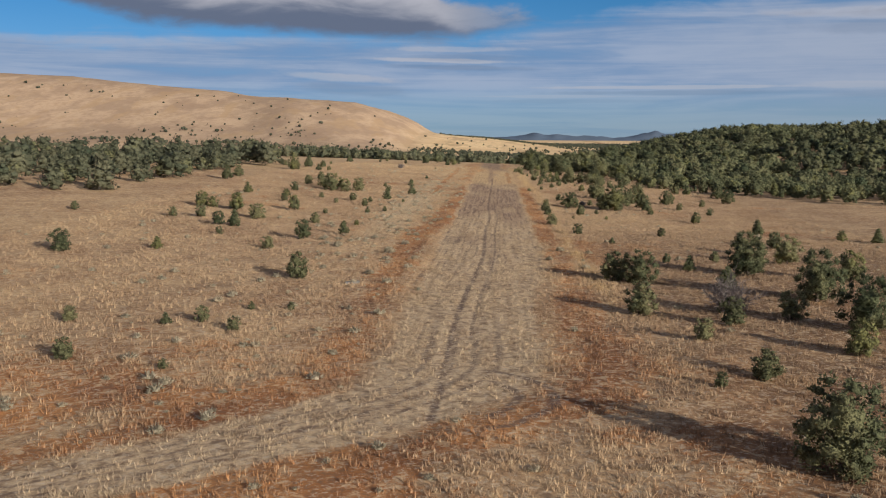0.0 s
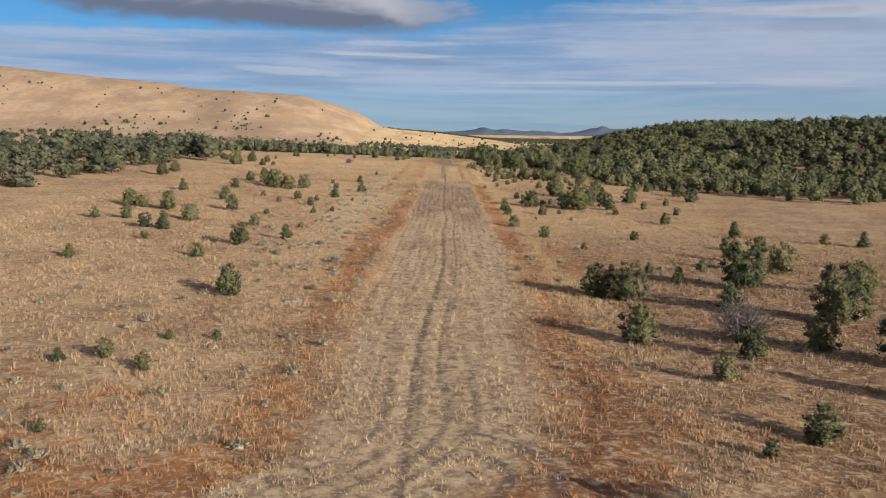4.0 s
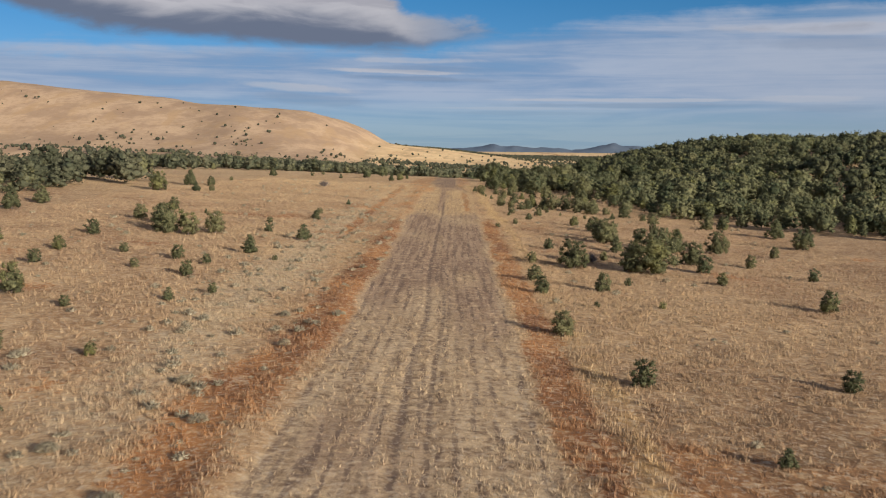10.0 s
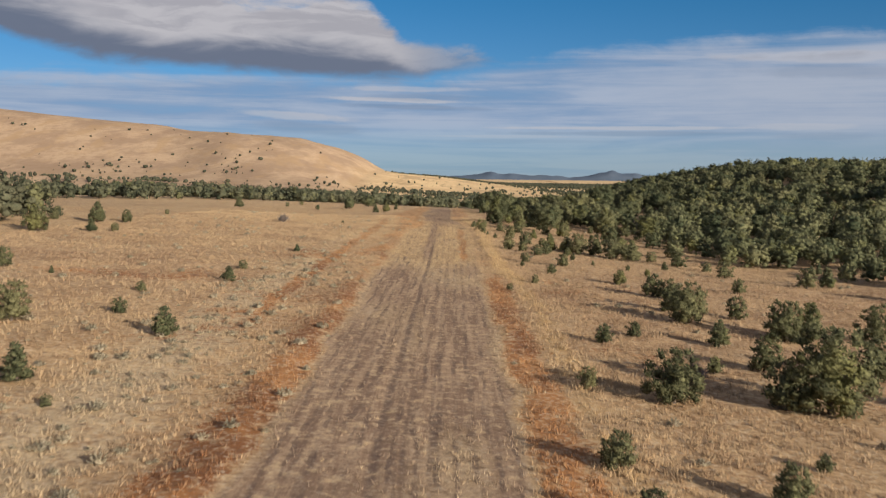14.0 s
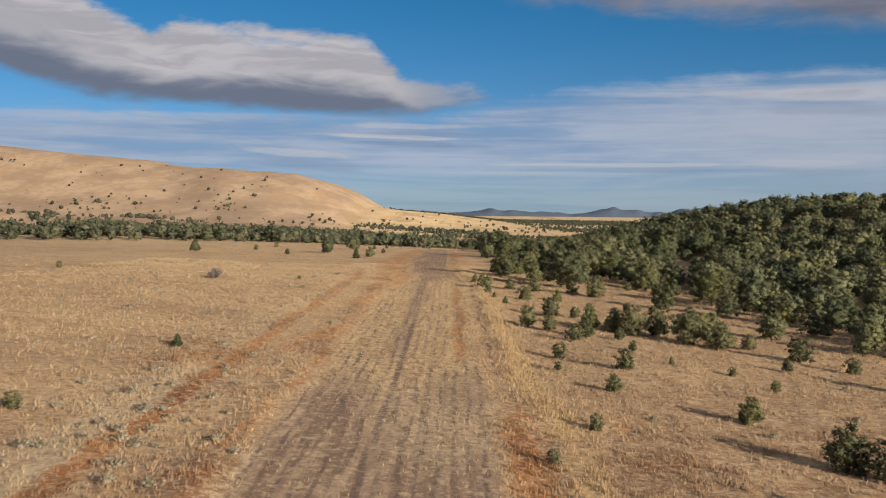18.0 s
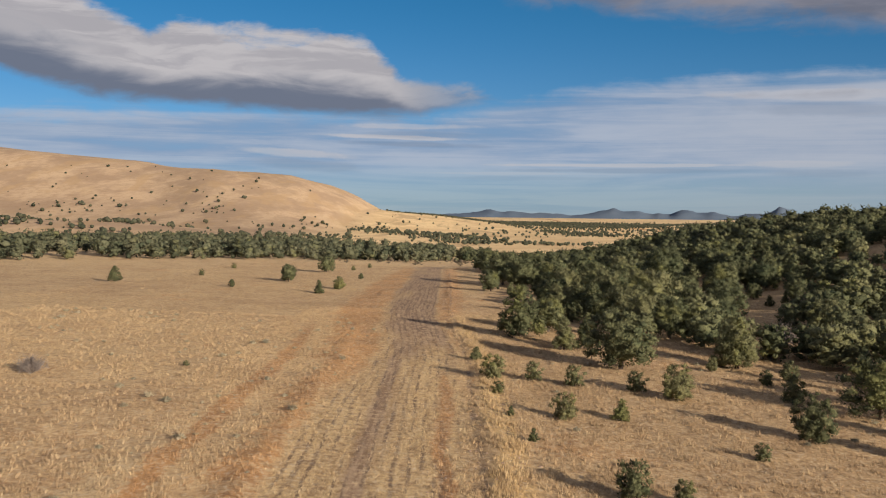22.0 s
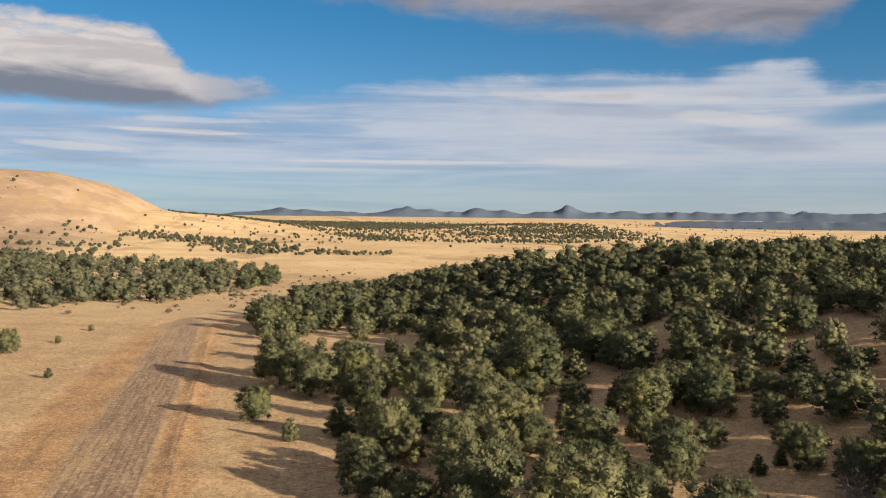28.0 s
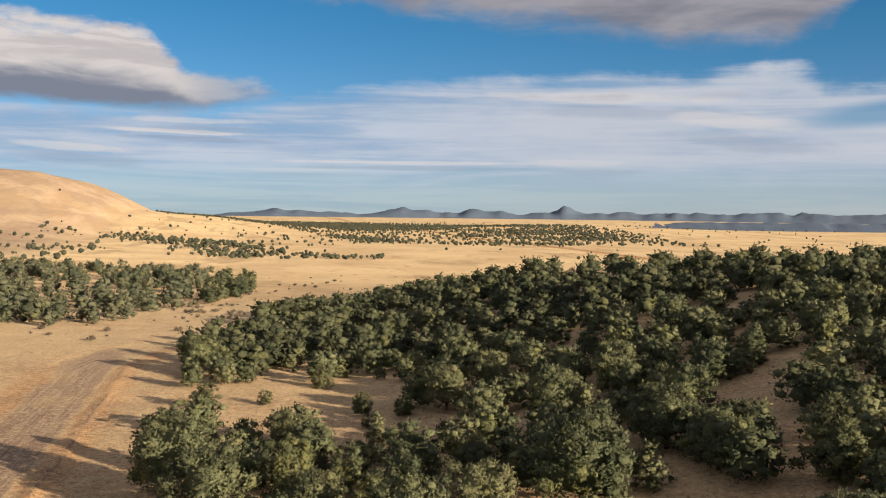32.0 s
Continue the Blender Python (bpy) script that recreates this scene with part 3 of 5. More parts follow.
def make_leaf(name, dark, light, dry, varied=True):
    m, n = material(name)
    one = n.math("FRACT", n.plus(n.add("ShaderNodeObjectInfo").outputs["Random"], n.attr("tone")))
    bit = n.add("ShaderNodeNewGeometry").outputs["Random Per Island"]
    place = n.add("ShaderNodeNewGeometry").outputs["Position"]
    patch = n.noise(place, 0.16, 3)
    gap_grain = n.noise(place, 7.0, 4, 0.7)
    c = n.mix(n.ramp(n.plus(n.mul(bit, 0.6), n.mul(patch, 0.7)), 0.25, 0.95), dark, light)
    c = n.mix(n.ramp(one, 0.55, 1.0, 0.0, 0.6), c, dry)
    c = n.mix(n.ramp(one, 0.45, 0.0, 0.0, 0.5), c, (dark[0] * 1.1, dark[1] * 1.15, dark[2] * 1.15))
    hue = n.noise(place, 0.21, 2) if varied else 0.5
    c = n.mix(n.ramp(hue, 0.56, 0.68, 0.0, 0.55), c, (dry[0] * 1.12, dry[1] * 1.16, dry[2] * 0.8))
    c = n.mix(n.ramp(hue, 0.44, 0.32, 0.0, 0.6), c, (dark[0] * 1.0, dark[1] * 1.25, dark[2] * 1.3))
    # shaded gaps between the sprays, painted as dark specks in the leaf colour
    c = n.mix(n.ramp(gap_grain, 0.54, 0.40, 0.0, 0.55), c, (dark[0] * 0.6, dark[1] * 0.6, dark[2] * 0.6))
    mass = n.add("ShaderNodeAttribute")
    mass.attribute_name = "outward"
    turn = n.add("ShaderNodeVectorTransform")
    turn.vector_type, turn.convert_from, turn.convert_to = "NORMAL", "OBJECT", "WORLD"
    n.put(turn.inputs[0], mass.outputs["Vector"])
    own = n.add("ShaderNodeVectorMath")
    own.operation = "MULTIPLY_ADD"
    n.put(own.inputs[0], n.add("ShaderNodeNewGeometry").outputs["Normal"])
    own.inputs[1].default_value = (0.55, 0.55, 0.55)
    n.put(own.inputs[2], turn.outputs[0])
    unit = n.add("ShaderNodeVectorMath")
    unit.operation = "NORMALIZE"
    n.put(unit.inputs[0], own.outputs[0])
    lumpy = n.add("ShaderNodeBump")
    lumpy.inputs["Strength"].default_value, lumpy.inputs["Distance"].default_value = 0.55, 0.3
    n.put(lumpy.inputs["Height"], n.plus(n.noise(place, 3.0, 4, 0.7), n.mul(gap_grain, 0.8)))
    n.put(lumpy.inputs["Normal"], unit.outputs[0])
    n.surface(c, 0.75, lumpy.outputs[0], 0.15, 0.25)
    return m


def make_plain(name, a, b, scale, rough=0.9, bump=0.3, size=0.03):
    m, n = material(name)
    place = n.add("ShaderNodeTexCoord").outputs["Object"]
    v = n.noise(place, scale, 5, 0.65)
    w = n.noise(place, scale * 0.21, 3)
    n.surface(n.mix(n.ramp(n.plus(n.mul(v, 0.6), n.mul(w, 0.5)), 0.3, 0.8), a, b), rough, n.bump(v, bump, size), 0.2)
    return m


SOIL, GRASS = make_soil(), make_grass()
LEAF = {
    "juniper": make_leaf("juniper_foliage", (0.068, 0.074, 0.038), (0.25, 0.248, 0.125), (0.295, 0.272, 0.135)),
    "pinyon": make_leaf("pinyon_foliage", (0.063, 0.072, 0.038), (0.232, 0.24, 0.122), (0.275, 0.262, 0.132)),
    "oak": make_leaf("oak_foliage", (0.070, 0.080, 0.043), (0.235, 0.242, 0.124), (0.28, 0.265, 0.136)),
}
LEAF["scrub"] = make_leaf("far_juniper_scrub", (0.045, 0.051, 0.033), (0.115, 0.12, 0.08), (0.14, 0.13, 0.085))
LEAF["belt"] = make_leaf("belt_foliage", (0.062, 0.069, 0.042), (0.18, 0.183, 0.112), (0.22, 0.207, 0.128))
# oak foliage with its colour darkened, for the dim look of the hilltop
LEAF["hill"] = make_leaf("dimmed_hill_foliage", (0.052, 0.060, 0.033), (0.155, 0.162, 0.086), (0.185, 0.176, 0.094))
SAGE_LEAF = make_leaf("sage_foliage", (0.33, 0.29, 0.20), (0.62, 0.53, 0.38), (0.66, 0.54, 0.36), False)
WASH_LEAF = make_leaf("wash_brush_foliage", (0.13, 0.105, 0.075), (0.29, 0.235, 0.165), (0.33, 0.25, 0.17), False)
BARK = make_plain("grey_brown_bark", (0.07, 0.05, 0.04), (0.19, 0.15, 0.12), 9.0, 0.95, 0.6, 0.02)
TWIG = make_plain("dead_grey_twigs", (0.16, 0.13, 0.115), (0.30, 0.255, 0.23), 6.0)
STONE = make_plain("pale_rubble", (0.20, 0.135, 0.10), (0.36, 0.26, 0.19), 3.0)
CONCRETE = make_plain("weathered_concrete", (0.15, 0.14, 0.13), (0.27, 0.25, 0.225), 4.0)
# the haze of distance is put into this colour as blue
HAZED_WOODED_SLOPE = make_plain("hazed_wooded_slope", (0.080, 0.117, 0.175), (0.125, 0.16, 0.21), 0.012, 1.0, 0.05, 1.0)


# ---- mesh building ----
def mesh_of(name, verts, faces, mat, marks=False, smooth=False, outward=None):
    """A mesh from arrays of points and of triangles or quads."""
    me = bpy.data.meshes.new(name)
    verts, faces = np.asarray(verts, np.float32), np.asarray(faces, np.int32)
    k = faces.shape[1]
    me.vertices.add(len(verts))
    me.vertices.foreach_set("co", verts.ravel())
    me.loops.add(faces.size)
    me.loops.foreach_set("vertex_index", faces.ravel())
    me.polygons.add(len(faces))
    me.polygons.foreach_set("loop_start", np.arange(len(faces), dtype=np.int32) * k)
    me.polygons.foreach_set("use_smooth", np.full(len(faces), smooth))
    me.update(calc_edges=True)
    me.materials.append(mat)
    if outward is not None:
        me.attributes.new("outward", "FLOAT_VECTOR", "POINT").data.foreach_set("vector", np.asarray(outward, np.float32).ravel())
    if marks:
        for key, values in zip(MARKS, ground_marks(verts[:, 0].astype(float), verts[:, 1].astype(float))):
            a = me.attributes.new(key, "FLOAT", "POINT")
            a.data.foreach_set("value", np.asarray(values, np.float32))
    return me


def part(name, me, parent, label=""):
    ob = new(name, me)
    ob.parent = parent
    return tagged(ob, label)


def graded(*runs):
    """Grid lines: runs of (from, to, step at the start, step at the end)."""
    out = [runs[0][0]]
    for a, b, s, e in runs:
        v = a
        while v < b - 0.5 * s:
            v += s + (e - s) * (v - a) / (b - a)
            out.append(min(v, b))
        out[-1] = b
    return np.array(out)


def build_ground():
    xs = graded((-4700, -600, 260, 45), (-600, -150, 30, 8), (-150, -50, 6, 2), (-50, -14, 1.6, 0.8), (-14, 14, 0.4, 0.4), (14, 55, 0.8, 2), (55, 160, 2.5, 6), (160, 700, 9, 40), (700, 4700, 60, 260))
    ys = graded((-700, -60, 90, 12), (-60, -25, 6, 1.2), (-25, 420, 1.2, 1.2), (420, 640, 1.4, 5), (640, 1800, 7, 18), (1800, 4900, 25, 130))
    gx, gy = np.meshgrid(xs, ys)
    z = ground_z(gx.ravel(), gy.ravel())
    idx = np.arange(len(xs) * len(ys)).reshape(len(ys), len(xs))
    quads = np.stack([idx[:-1, :-1], idx[:-1, 1:], idx[1:, 1:], idx[1:, :-1]], -1).reshape(-1, 4)
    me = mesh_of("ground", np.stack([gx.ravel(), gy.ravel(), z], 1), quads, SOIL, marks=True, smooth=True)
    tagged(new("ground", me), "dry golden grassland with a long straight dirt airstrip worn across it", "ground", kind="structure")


build_ground()


def build_mountains():
    """Ranges along the horizon: heights over an arc, each a row of worn peaks."""
    def arc(name, label, a0, a1, radius, depth, peaks, floor, seed):
        az = np.linspace(radians(a0), radians(a1), 240)
        rr = np.linspace(0, 1, 9)
        A, R = np.meshgrid(az, rr)
        deg = np.degrees(A)
        h = np.interp(deg, [p[0] for p in peaks], [p[1] for p in peaks])
        h = h * (0.72 + 0.5 * value_noise(deg * 10, R * 6, 6, seed) + 0.16 * value_noise(deg * 10, R * 6, 2.3, seed)) * np.sin(np.pi * np.clip(R * 0.75, 0, 1)) ** 0.8
        rad = radius + depth * R
        x, y, z = rad * np.sin(A), 200 + rad * np.cos(A), floor + h
        idx = np.arange(A.size).reshape(A.shape)
        quads = np.stack([idx[:-1, :-1], idx[:-1, 1:], idx[1:, 1:], idx[1:, :-1]], -1).reshape(-1, 4)
        me = mesh_of(name, np.stack([x.ravel(), y.ravel(), z.ravel()], 1), quads, HAZED_WOODED_SLOPE, smooth=True)
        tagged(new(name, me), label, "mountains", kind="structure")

    arc("mountains", "low mountain range painted haze blue, with a cone-shaped peak on the horizon", -2, 46, 4250, 300,
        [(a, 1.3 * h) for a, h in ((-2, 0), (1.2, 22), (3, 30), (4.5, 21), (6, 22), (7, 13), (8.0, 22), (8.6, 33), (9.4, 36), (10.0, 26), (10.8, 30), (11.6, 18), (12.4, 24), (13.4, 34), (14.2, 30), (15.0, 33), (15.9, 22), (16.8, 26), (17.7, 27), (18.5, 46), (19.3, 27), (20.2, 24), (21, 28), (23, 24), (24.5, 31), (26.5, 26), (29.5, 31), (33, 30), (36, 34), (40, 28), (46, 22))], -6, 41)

    arc("far_forest", "flat forest painted haze blue, below the mountains on the horizon", 16, 46, 2500, 1750, [(16, 0), (21, 5), (27, 10), (34, 13), (46, 13)], -11.5, 43)


build_mountains()


# ---- trees ----
def sphere_points(rng, count):
    v = rng.normal(size=(count, 3))
    return v / np.linalg.norm(v, axis=1)[:, None]


def ico(level):
    bm = bmesh.new()
    bmesh.ops.create_icosphere(bm, subdivisions=level, radius=1)
    v = np.array([p.co[:] for p in bm.verts])
    f = np.array([[p.index for p in q.verts] for q in bm.faces])
    bm.free()
    return v, f


ICO = {1: ico(1)}


def girth_at(kind, z):
    """Half the width of the crown of a tree 1 m high, at the height z."""
    if kind == "juniper":  # broad bush down to the ground
        return 0.43 * max(0.0, 1 - (max(0.0, z - 0.35) / 0.66) ** 2.3) ** 0.55 * min(1.0, 0.72 + 0.9 * z)
    if kind == "pinyon":  # narrower, pointed
        return 0.40 * max(0.0, 1 - z) ** 0.62 * min(1.0, 0.55 + 2.5 * z) + 0.02
    return 0.47 * max(0.0, 1 - (abs(z - 0.50) / (0.53 if z > 0.5 else 0.62)) ** 2.3) ** 0.5  # round-headed oak on short stems


def lobes_of(kind, rng, count):
    """Middles and radii of the foliage clumps of a tree 1 m high: a few at the heart, then the many of the outside."""
    big = (30 / count) ** 0.5
    heart = {"juniper": ((0.30, 0.29), (0.56, 0.24)), "pinyon": ((0.26, 0.24), (0.52, 0.17), (0.74, 0.10)), "oak": ((0.36, 0.37), (0.62, 0.38))}[kind]
    out = [(0, 0, z, r) for z, r in heart]
    p1, p2, sway = rng.uniform(0, 6.28), rng.uniform(0, 6.28), rng.uniform(0.10, 0.22)
    low, high = {"juniper": (0.10, 0.93), "pinyon": (0.10, 0.95), "oak": (0.13, 0.93)}[kind]
    for k in range(count):
        t = (k + rng.uniform(0, 1)) / count
        z = low + (high - low) * (t if kind == "oak" else t ** 1.15)
        a = k * 2.4 + rng.uniform(-0.5, 0.5)
        r = big * rng.uniform(0.085, 0.145) * (1.0 if kind == "oak" else 1.05 - 0.45 * z)
        reach = girth_at(kind, z) * (1 + sway * math.sin(2 * a + p1) + 0.6 * sway * math.sin(3 * a + p2)) * rng.uniform(0.88, 1.10)
        reach = max(0.0, reach - 0.75 * r)
        out.append((reach * math.cos(a), reach * math.sin(a), z + rng.uniform(-0.02, 0.02), r))
    out.append((rng.uniform(-0.05, 0.05), rng.uniform(-0.05, 0.05), high - 0.02, big * (0.10 if kind == "oak" else 0.06)))
    return np.array(out)


def crown_arrays(kind, seed, sprays, size, core=1, blades=3, masses=30):
    """Foliage of a tree 1 m high: dark cores and pointed sprays over them."""
    rng = np.random.default_rng(seed)
    lob = lobes_of(kind, rng, masses)
    flat = {"juniper": 0.85, "pinyon": 0.75, "oak": 0.78}[kind]
    verts, faces, at, away = [], [], 0, []
    iv, jf = ICO[core]
    for cx, cy, cz, r in lob:
        v = iv * (r * 0.74) * np.array((1, 1, flat)) * (1 + rng.uniform(-0.22, 0.14, (len(iv), 1))) + (cx, cy, cz)
        v[:, 2] = np.maximum(v[:, 2], 0.03)
        verts.append(v), faces.append(jf + at), away.append(iv)
        at += len(v)
    pick = rng.choice(len(lob), sprays * 2, p=lob[:, 3] ** 2 / (lob[:, 3] ** 2).sum())
    d = sphere_points(rng, sprays * 2)
    p = lob[pick, :3] + d * np.array((1, 1, flat)) * lob[pick, 3:] * rng.uniform(0.74, 1.04, (sprays * 2, 1))
    inside = (np.linalg.norm((p[:, None] - lob[None, :, :3]) / np.array((1, 1, flat)), axis=2) < 0.76 * lob[None, :, 3]).any(1) | (p[:, 2] < 0.03)
    p, d = p[~inside][:sprays], d[~inside][:sprays]
    for b in range(blades):
        s = size * rng.uniform(0.6, 1.5, (len(p), 1))
        way = np.cross(d, rng.normal(size=p.shape))
        way = 0.8 * way / (np.linalg.norm(way, axis=1)[:, None] + 1e-6) + d * rng.uniform(0.2, 1.05, (len(p), 1)) + (0, 0, 0.25)
        side = np.cross(d + rng.normal(size=p.shape) * 0.25, way)
        side /= np.linalg.norm(side, axis=1)[:, None] + 1e-6
        q = p + rng.normal(size=p.shape) * size * 0.35
        tri = np.stack([q - side * s * 0.36, q + side * s * 0.36, q + way * s * 0.95], 1).reshape(-1, 3)
        verts.append(tri), faces.append(np.arange(len(tri)).reshape(-1, 3) + at), away.append(np.repeat(d + rng.normal(size=d.shape) * 0.45, 3, axis=0))
        at += len(tri)
    v = np.concatenate(verts)
    v[:, 2] = np.maximum(v[:, 2], 0.01)
    whole = v - (0, 0, 0.42)
    out = np.concatenate(away) * 0.42 + 0.75 * whole / (np.linalg.norm(whole, axis=1)[:, None] + 1e-6)
    return v, np.concatenate(faces), out / (np.linalg.norm(out, axis=1)[:, None] + 1e-6)


def stem_arrays(points, radii, sides=6):
    """A tapered stem along points."""
    pts = np.array(points, float)
    verts, faces = [], []
    for i, (p, r) in enumerate(zip(pts, radii)):
        t = pts[min(i + 1, len(pts) - 1)] - pts[max(i - 1, 0)]
        t /= np.linalg.norm(t)
        a = np.cross(t, (0.3, 0.9, 0.1))
        a /= np.linalg.norm(a)
        b = np.cross(t, a)
        for k in range(sides):
            w = 6.2832 * k / sides
            verts.append(p + r * (a * math.cos(w) + b * math.sin(w)))
        if i:
            for k in range(sides):
                o, q = (i - 1) * sides, i * sides
                k2 = (k + 1) % sides
                faces += [(o + k, o + k2, q + k2), (o + k, q + k2, q + k)]
    return np.array(verts), np.array(faces)


def stems_of(kind, seed):
    """The trunk of a tree 1 m high, and its limbs."""
    rng = np.random.default_rng(seed + 500)
    top = {"juniper": 0.6, "pinyon": 0.85, "oak": 0.62}[kind]
    girth = {"juniper": 0.035, "pinyon": 0.03, "oak": 0.032}[kind]
    lean = rng.uniform(-0.06, 0.06, 2)
    stems = [stem_arrays([(0, 0, -0.06), (0, 0, 0.02), (*(lean * 0.4), top * 0.4), (*lean, top)], (girth * 1.5, girth * 1.15, girth * 0.8, girth * 0.25), 6)]
    for k in range(5):
        a, z = k * 1.26 + rng.uniform(-0.3, 0.3), rng.uniform(0.10, 0.45) * top / 0.62
        reach = rng.uniform(0.16, 0.28) * (0.7 if kind == "pinyon" else 1)
        c, s = math.cos(a), math.sin(a)
        rise = 0.03 if kind == "pinyon" else 0.2
        stems.append(stem_arrays([(0, 0, z), (reach * 0.5 * c, reach * 0.5 * s, z + rise * 0.45), (reach * c, reach * s, z + rise)], (girth * 0.6, girth * 0.4, girth * 0.12), 4))
    return stems


TREE_FORMS = {}


def tree_form(kind, k, tall):
    """One tree of that kind, 1 m high, with its trunk and crown; small and tall ones carry sprays of different fineness."""
    key = (kind, k, tall)
    if key not in TREE_FORMS:
        seed = 17 * k + {"juniper": 1, "pinyon": 200, "oak": 400}[kind] + (50 if tall else 0)
        count, size, masses = (2500, 0.032, 36) if tall else (800, 0.052, 22)
        root = new(kind + "_tree")
        root.empty_display_size = 0.2
        stems = stems_of(kind, seed)
        trunk = part("trunk", mesh_of("trunk", *stems[0], BARK, smooth=True), root, "gnarled grey-brown trunk")
        for v, f in stems[1:]:
            part("limb", mesh_of("limb", v, f, BARK, smooth=True), trunk)
        v, f, out = crown_arrays(kind, seed, count, size, 1, 2, masses)
        part("crown", mesh_of("crown", v, f, LEAF[kind], smooth=True, outward=out), root)
        TREE_FORMS[key] = [root, False]
    return TREE_FORMS[key]


def set_tree(kind, x, y, h, rng, group, wide=1.0):
    tall = h > 2.8
    form = tree_form(kind, int(rng.integers(0, 3)), tall)
    w = h * wide * rng.uniform(0.92, 1.12)
    stand = pose(x, y, float(ground_z(x, y)) - 0.03, rng.uniform(-3, 3), rng.uniform(-3, 3), rng.uniform(0, 360))
    if form[1]:
        first = form[0].scale
        ob = copy_thing(form[0], stand @ Matrix.Diagonal((w / first.x, w / first.y, h / first.z, 1)))
    else:
        ob, form[1] = form[0], True
        ob.matrix_basis = stand @ Matrix.Diagonal((w, w, h, 1))
    what = {"juniper": "juniper", "pinyon": "pinyon pine", "oak": "evergreen oak"}[kind]
    if h < 1.1:
        text = f"low dark green {what} bush standing in dry straw grass"
    elif h < 2.8:
        text = f"small bushy green {what} standing in dry straw grass"
    elif kind == "oak":
        text = "tall round-headed olive green evergreen oak in open woodland"
    else:
        text = f"tall dense dark green {what} on the dry grassland"
    return tagged(ob, text, "tree", group)


# x, y and height of the trees that stand apart
STANDS = []
STANDS.append(("young trees by the bend of the strip", [
    (12.3, 8.1, 3.6), (10.8, 19.1, 0.8), (13.3, 21, 1.6), (-15.5, 22.7, 0.6), (-21.3, 24.5, 1.3), (19.4, 26.3, 2.1), (12.2, 29.7, 1.4), (-14.5, 32, 1),
    (22, 32, 3.5), (-19.1, 33.8, 0.8), (14.9, 34.4, 1.9), (-17.1, 34.5, 1.1), (-25.7, 35.2, 1.1), (18.7, 35.7, 2), (-12.4, 38.5, 0.7), (10, 38.5, 2.4),
    (-15.1, 38.8, 0.6), (22.8, 43.9, 4), (17.6, 47.6, 2), (12, 52.6, 3), (-14.9, 52.8, 2.4), (10.2, 54.4, 2.6), (29.1, 55.3, 2.7), (21.7, 57.9, 4),
    (17.3, 60.3, 1.5), (-39.9, 65.6, 2.4), (27.5, 67.2, 2.9), (16.6, 67.3, 1), (21.2, 68.2, 1.2), (-31.6, 68.4, 1.3), (-21.2, 69.6, 1.4),
]))
STANDS.append(("young trees of the near field", [
    (26.2, 77.7, 2.6), (-19.6, 79.4, 2.3), (-29.2, 81.2, 1), (13.3, 82.2, 0.8), (31.2, 84.6, 2), (-16.2, 85.2, 1.6), (-30, 90.5, 2.1), (-32, 90.6, 1.8),
    (10.7, 94.6, 1.5), (20.7, 95, 1.2), (-16.4, 96.9, 0.8), (-39.7, 97.5, 1.4), (-36.1, 97.5, 1.8), (-21.7, 97.6, 1.6), (47.2, 97.8, 1.9), (-29.3, 98.9, 2.3),
    (43.3, 99.2, 1.5), (-54.3, 102.1, 1.3), (34.6, 104.6, 2.2), (8.3, 107.7, 1.7), (-22.3, 108.8, 0.8), (-34.9, 110, 2.7), (-38.6, 111.8, 1.8), (-40.5, 112.5, 2.5),
    (-17.1, 112.9, 1), (-27.5, 113, 2.3), (-15.1, 116.6, 0.9), (12, 118.9, 0.5), (16.8, 119.4, 0.6), (30.5, 123.8, 1.9), (-19, 124.4, 1.4),
]))
STANDS.append(("young trees of the open field", [
    (8.6, 125.6, 1.6), (-23.7, 126.4, 0.9), (-31.8, 126.7, 1.3), (13.9, 128.6, 1.8), (-19, 130.6, 1), (8.6, 132, 1.6), (-22, 133, 1.4), (16.8, 133.5, 0.8),
    (-33.4, 135.6, 1.4), (-27.6, 135.7, 1), (-14.3, 136.4, 0.6), (25.8, 136.8, 1.3), (-40.4, 138.2, 2), (-17.4, 140.7, 1.9), (21, 143.8, 4.8), (19, 144.1, 2.7),
    (13.4, 144.1, 3), (37.1, 145.2, 1.5), (26.4, 145.5, 2), (-34.1, 146.1, 1.8), (9.5, 146.2, 1.3), (17.5, 152, 1.1), (26.8, 152.5, 2.8), (-26.5, 153.1, 2.6),
    (-14.2, 153.1, 1.8), (20.8, 153.4, 2.3), (-28.7, 153.5, 3.6), (33.7, 154.5, 1.6), (-24.3, 155.6, 2.7), (-19.3, 160.4, 1.2), (12.5, 160.5, 1.4),
]))
STANDS.append(("trees along the strip", [
    (-31.7, 160.7, 2.4), (20.5, 162.1, 2), (15, 163.4, 1.2), (-35.1, 164.3, 2), (26.5, 166.9, 3.4), (40.3, 167.1, 1.6), (28.6, 167.6, 3.1), (-51.9, 167.8, 3.1),
    (33.9, 168.6, 3.2), (-21, 170.4, 0.9), (20.9, 172.4, 3.6), (25.7, 176.2, 2.1), (-52.3, 177.6, 2.5), (-30.8, 177.8, 0.7), (20.9, 178.4, 2.4), (47.7, 178.5, 3.2),
    (-35.4, 179.3, 1.9), (-16.9, 181.6, 1.4), (7.9, 186.6, 0.8), (22.7, 187, 2.2), (21.4, 188.5, 2.4), (-17.6, 190.7, 1), (10.8, 193.8, 1), (49.4, 194.9, 3.2),
    (31.5, 195.3, 1.7), (20, 198.3, 1.7), (41.9, 205.3, 2.5), (13.7, 206.1, 1.3), (45.1, 207.7, 2.6), (25, 209.3, 0.9), (34.8, 212.5, 2.2),
]))
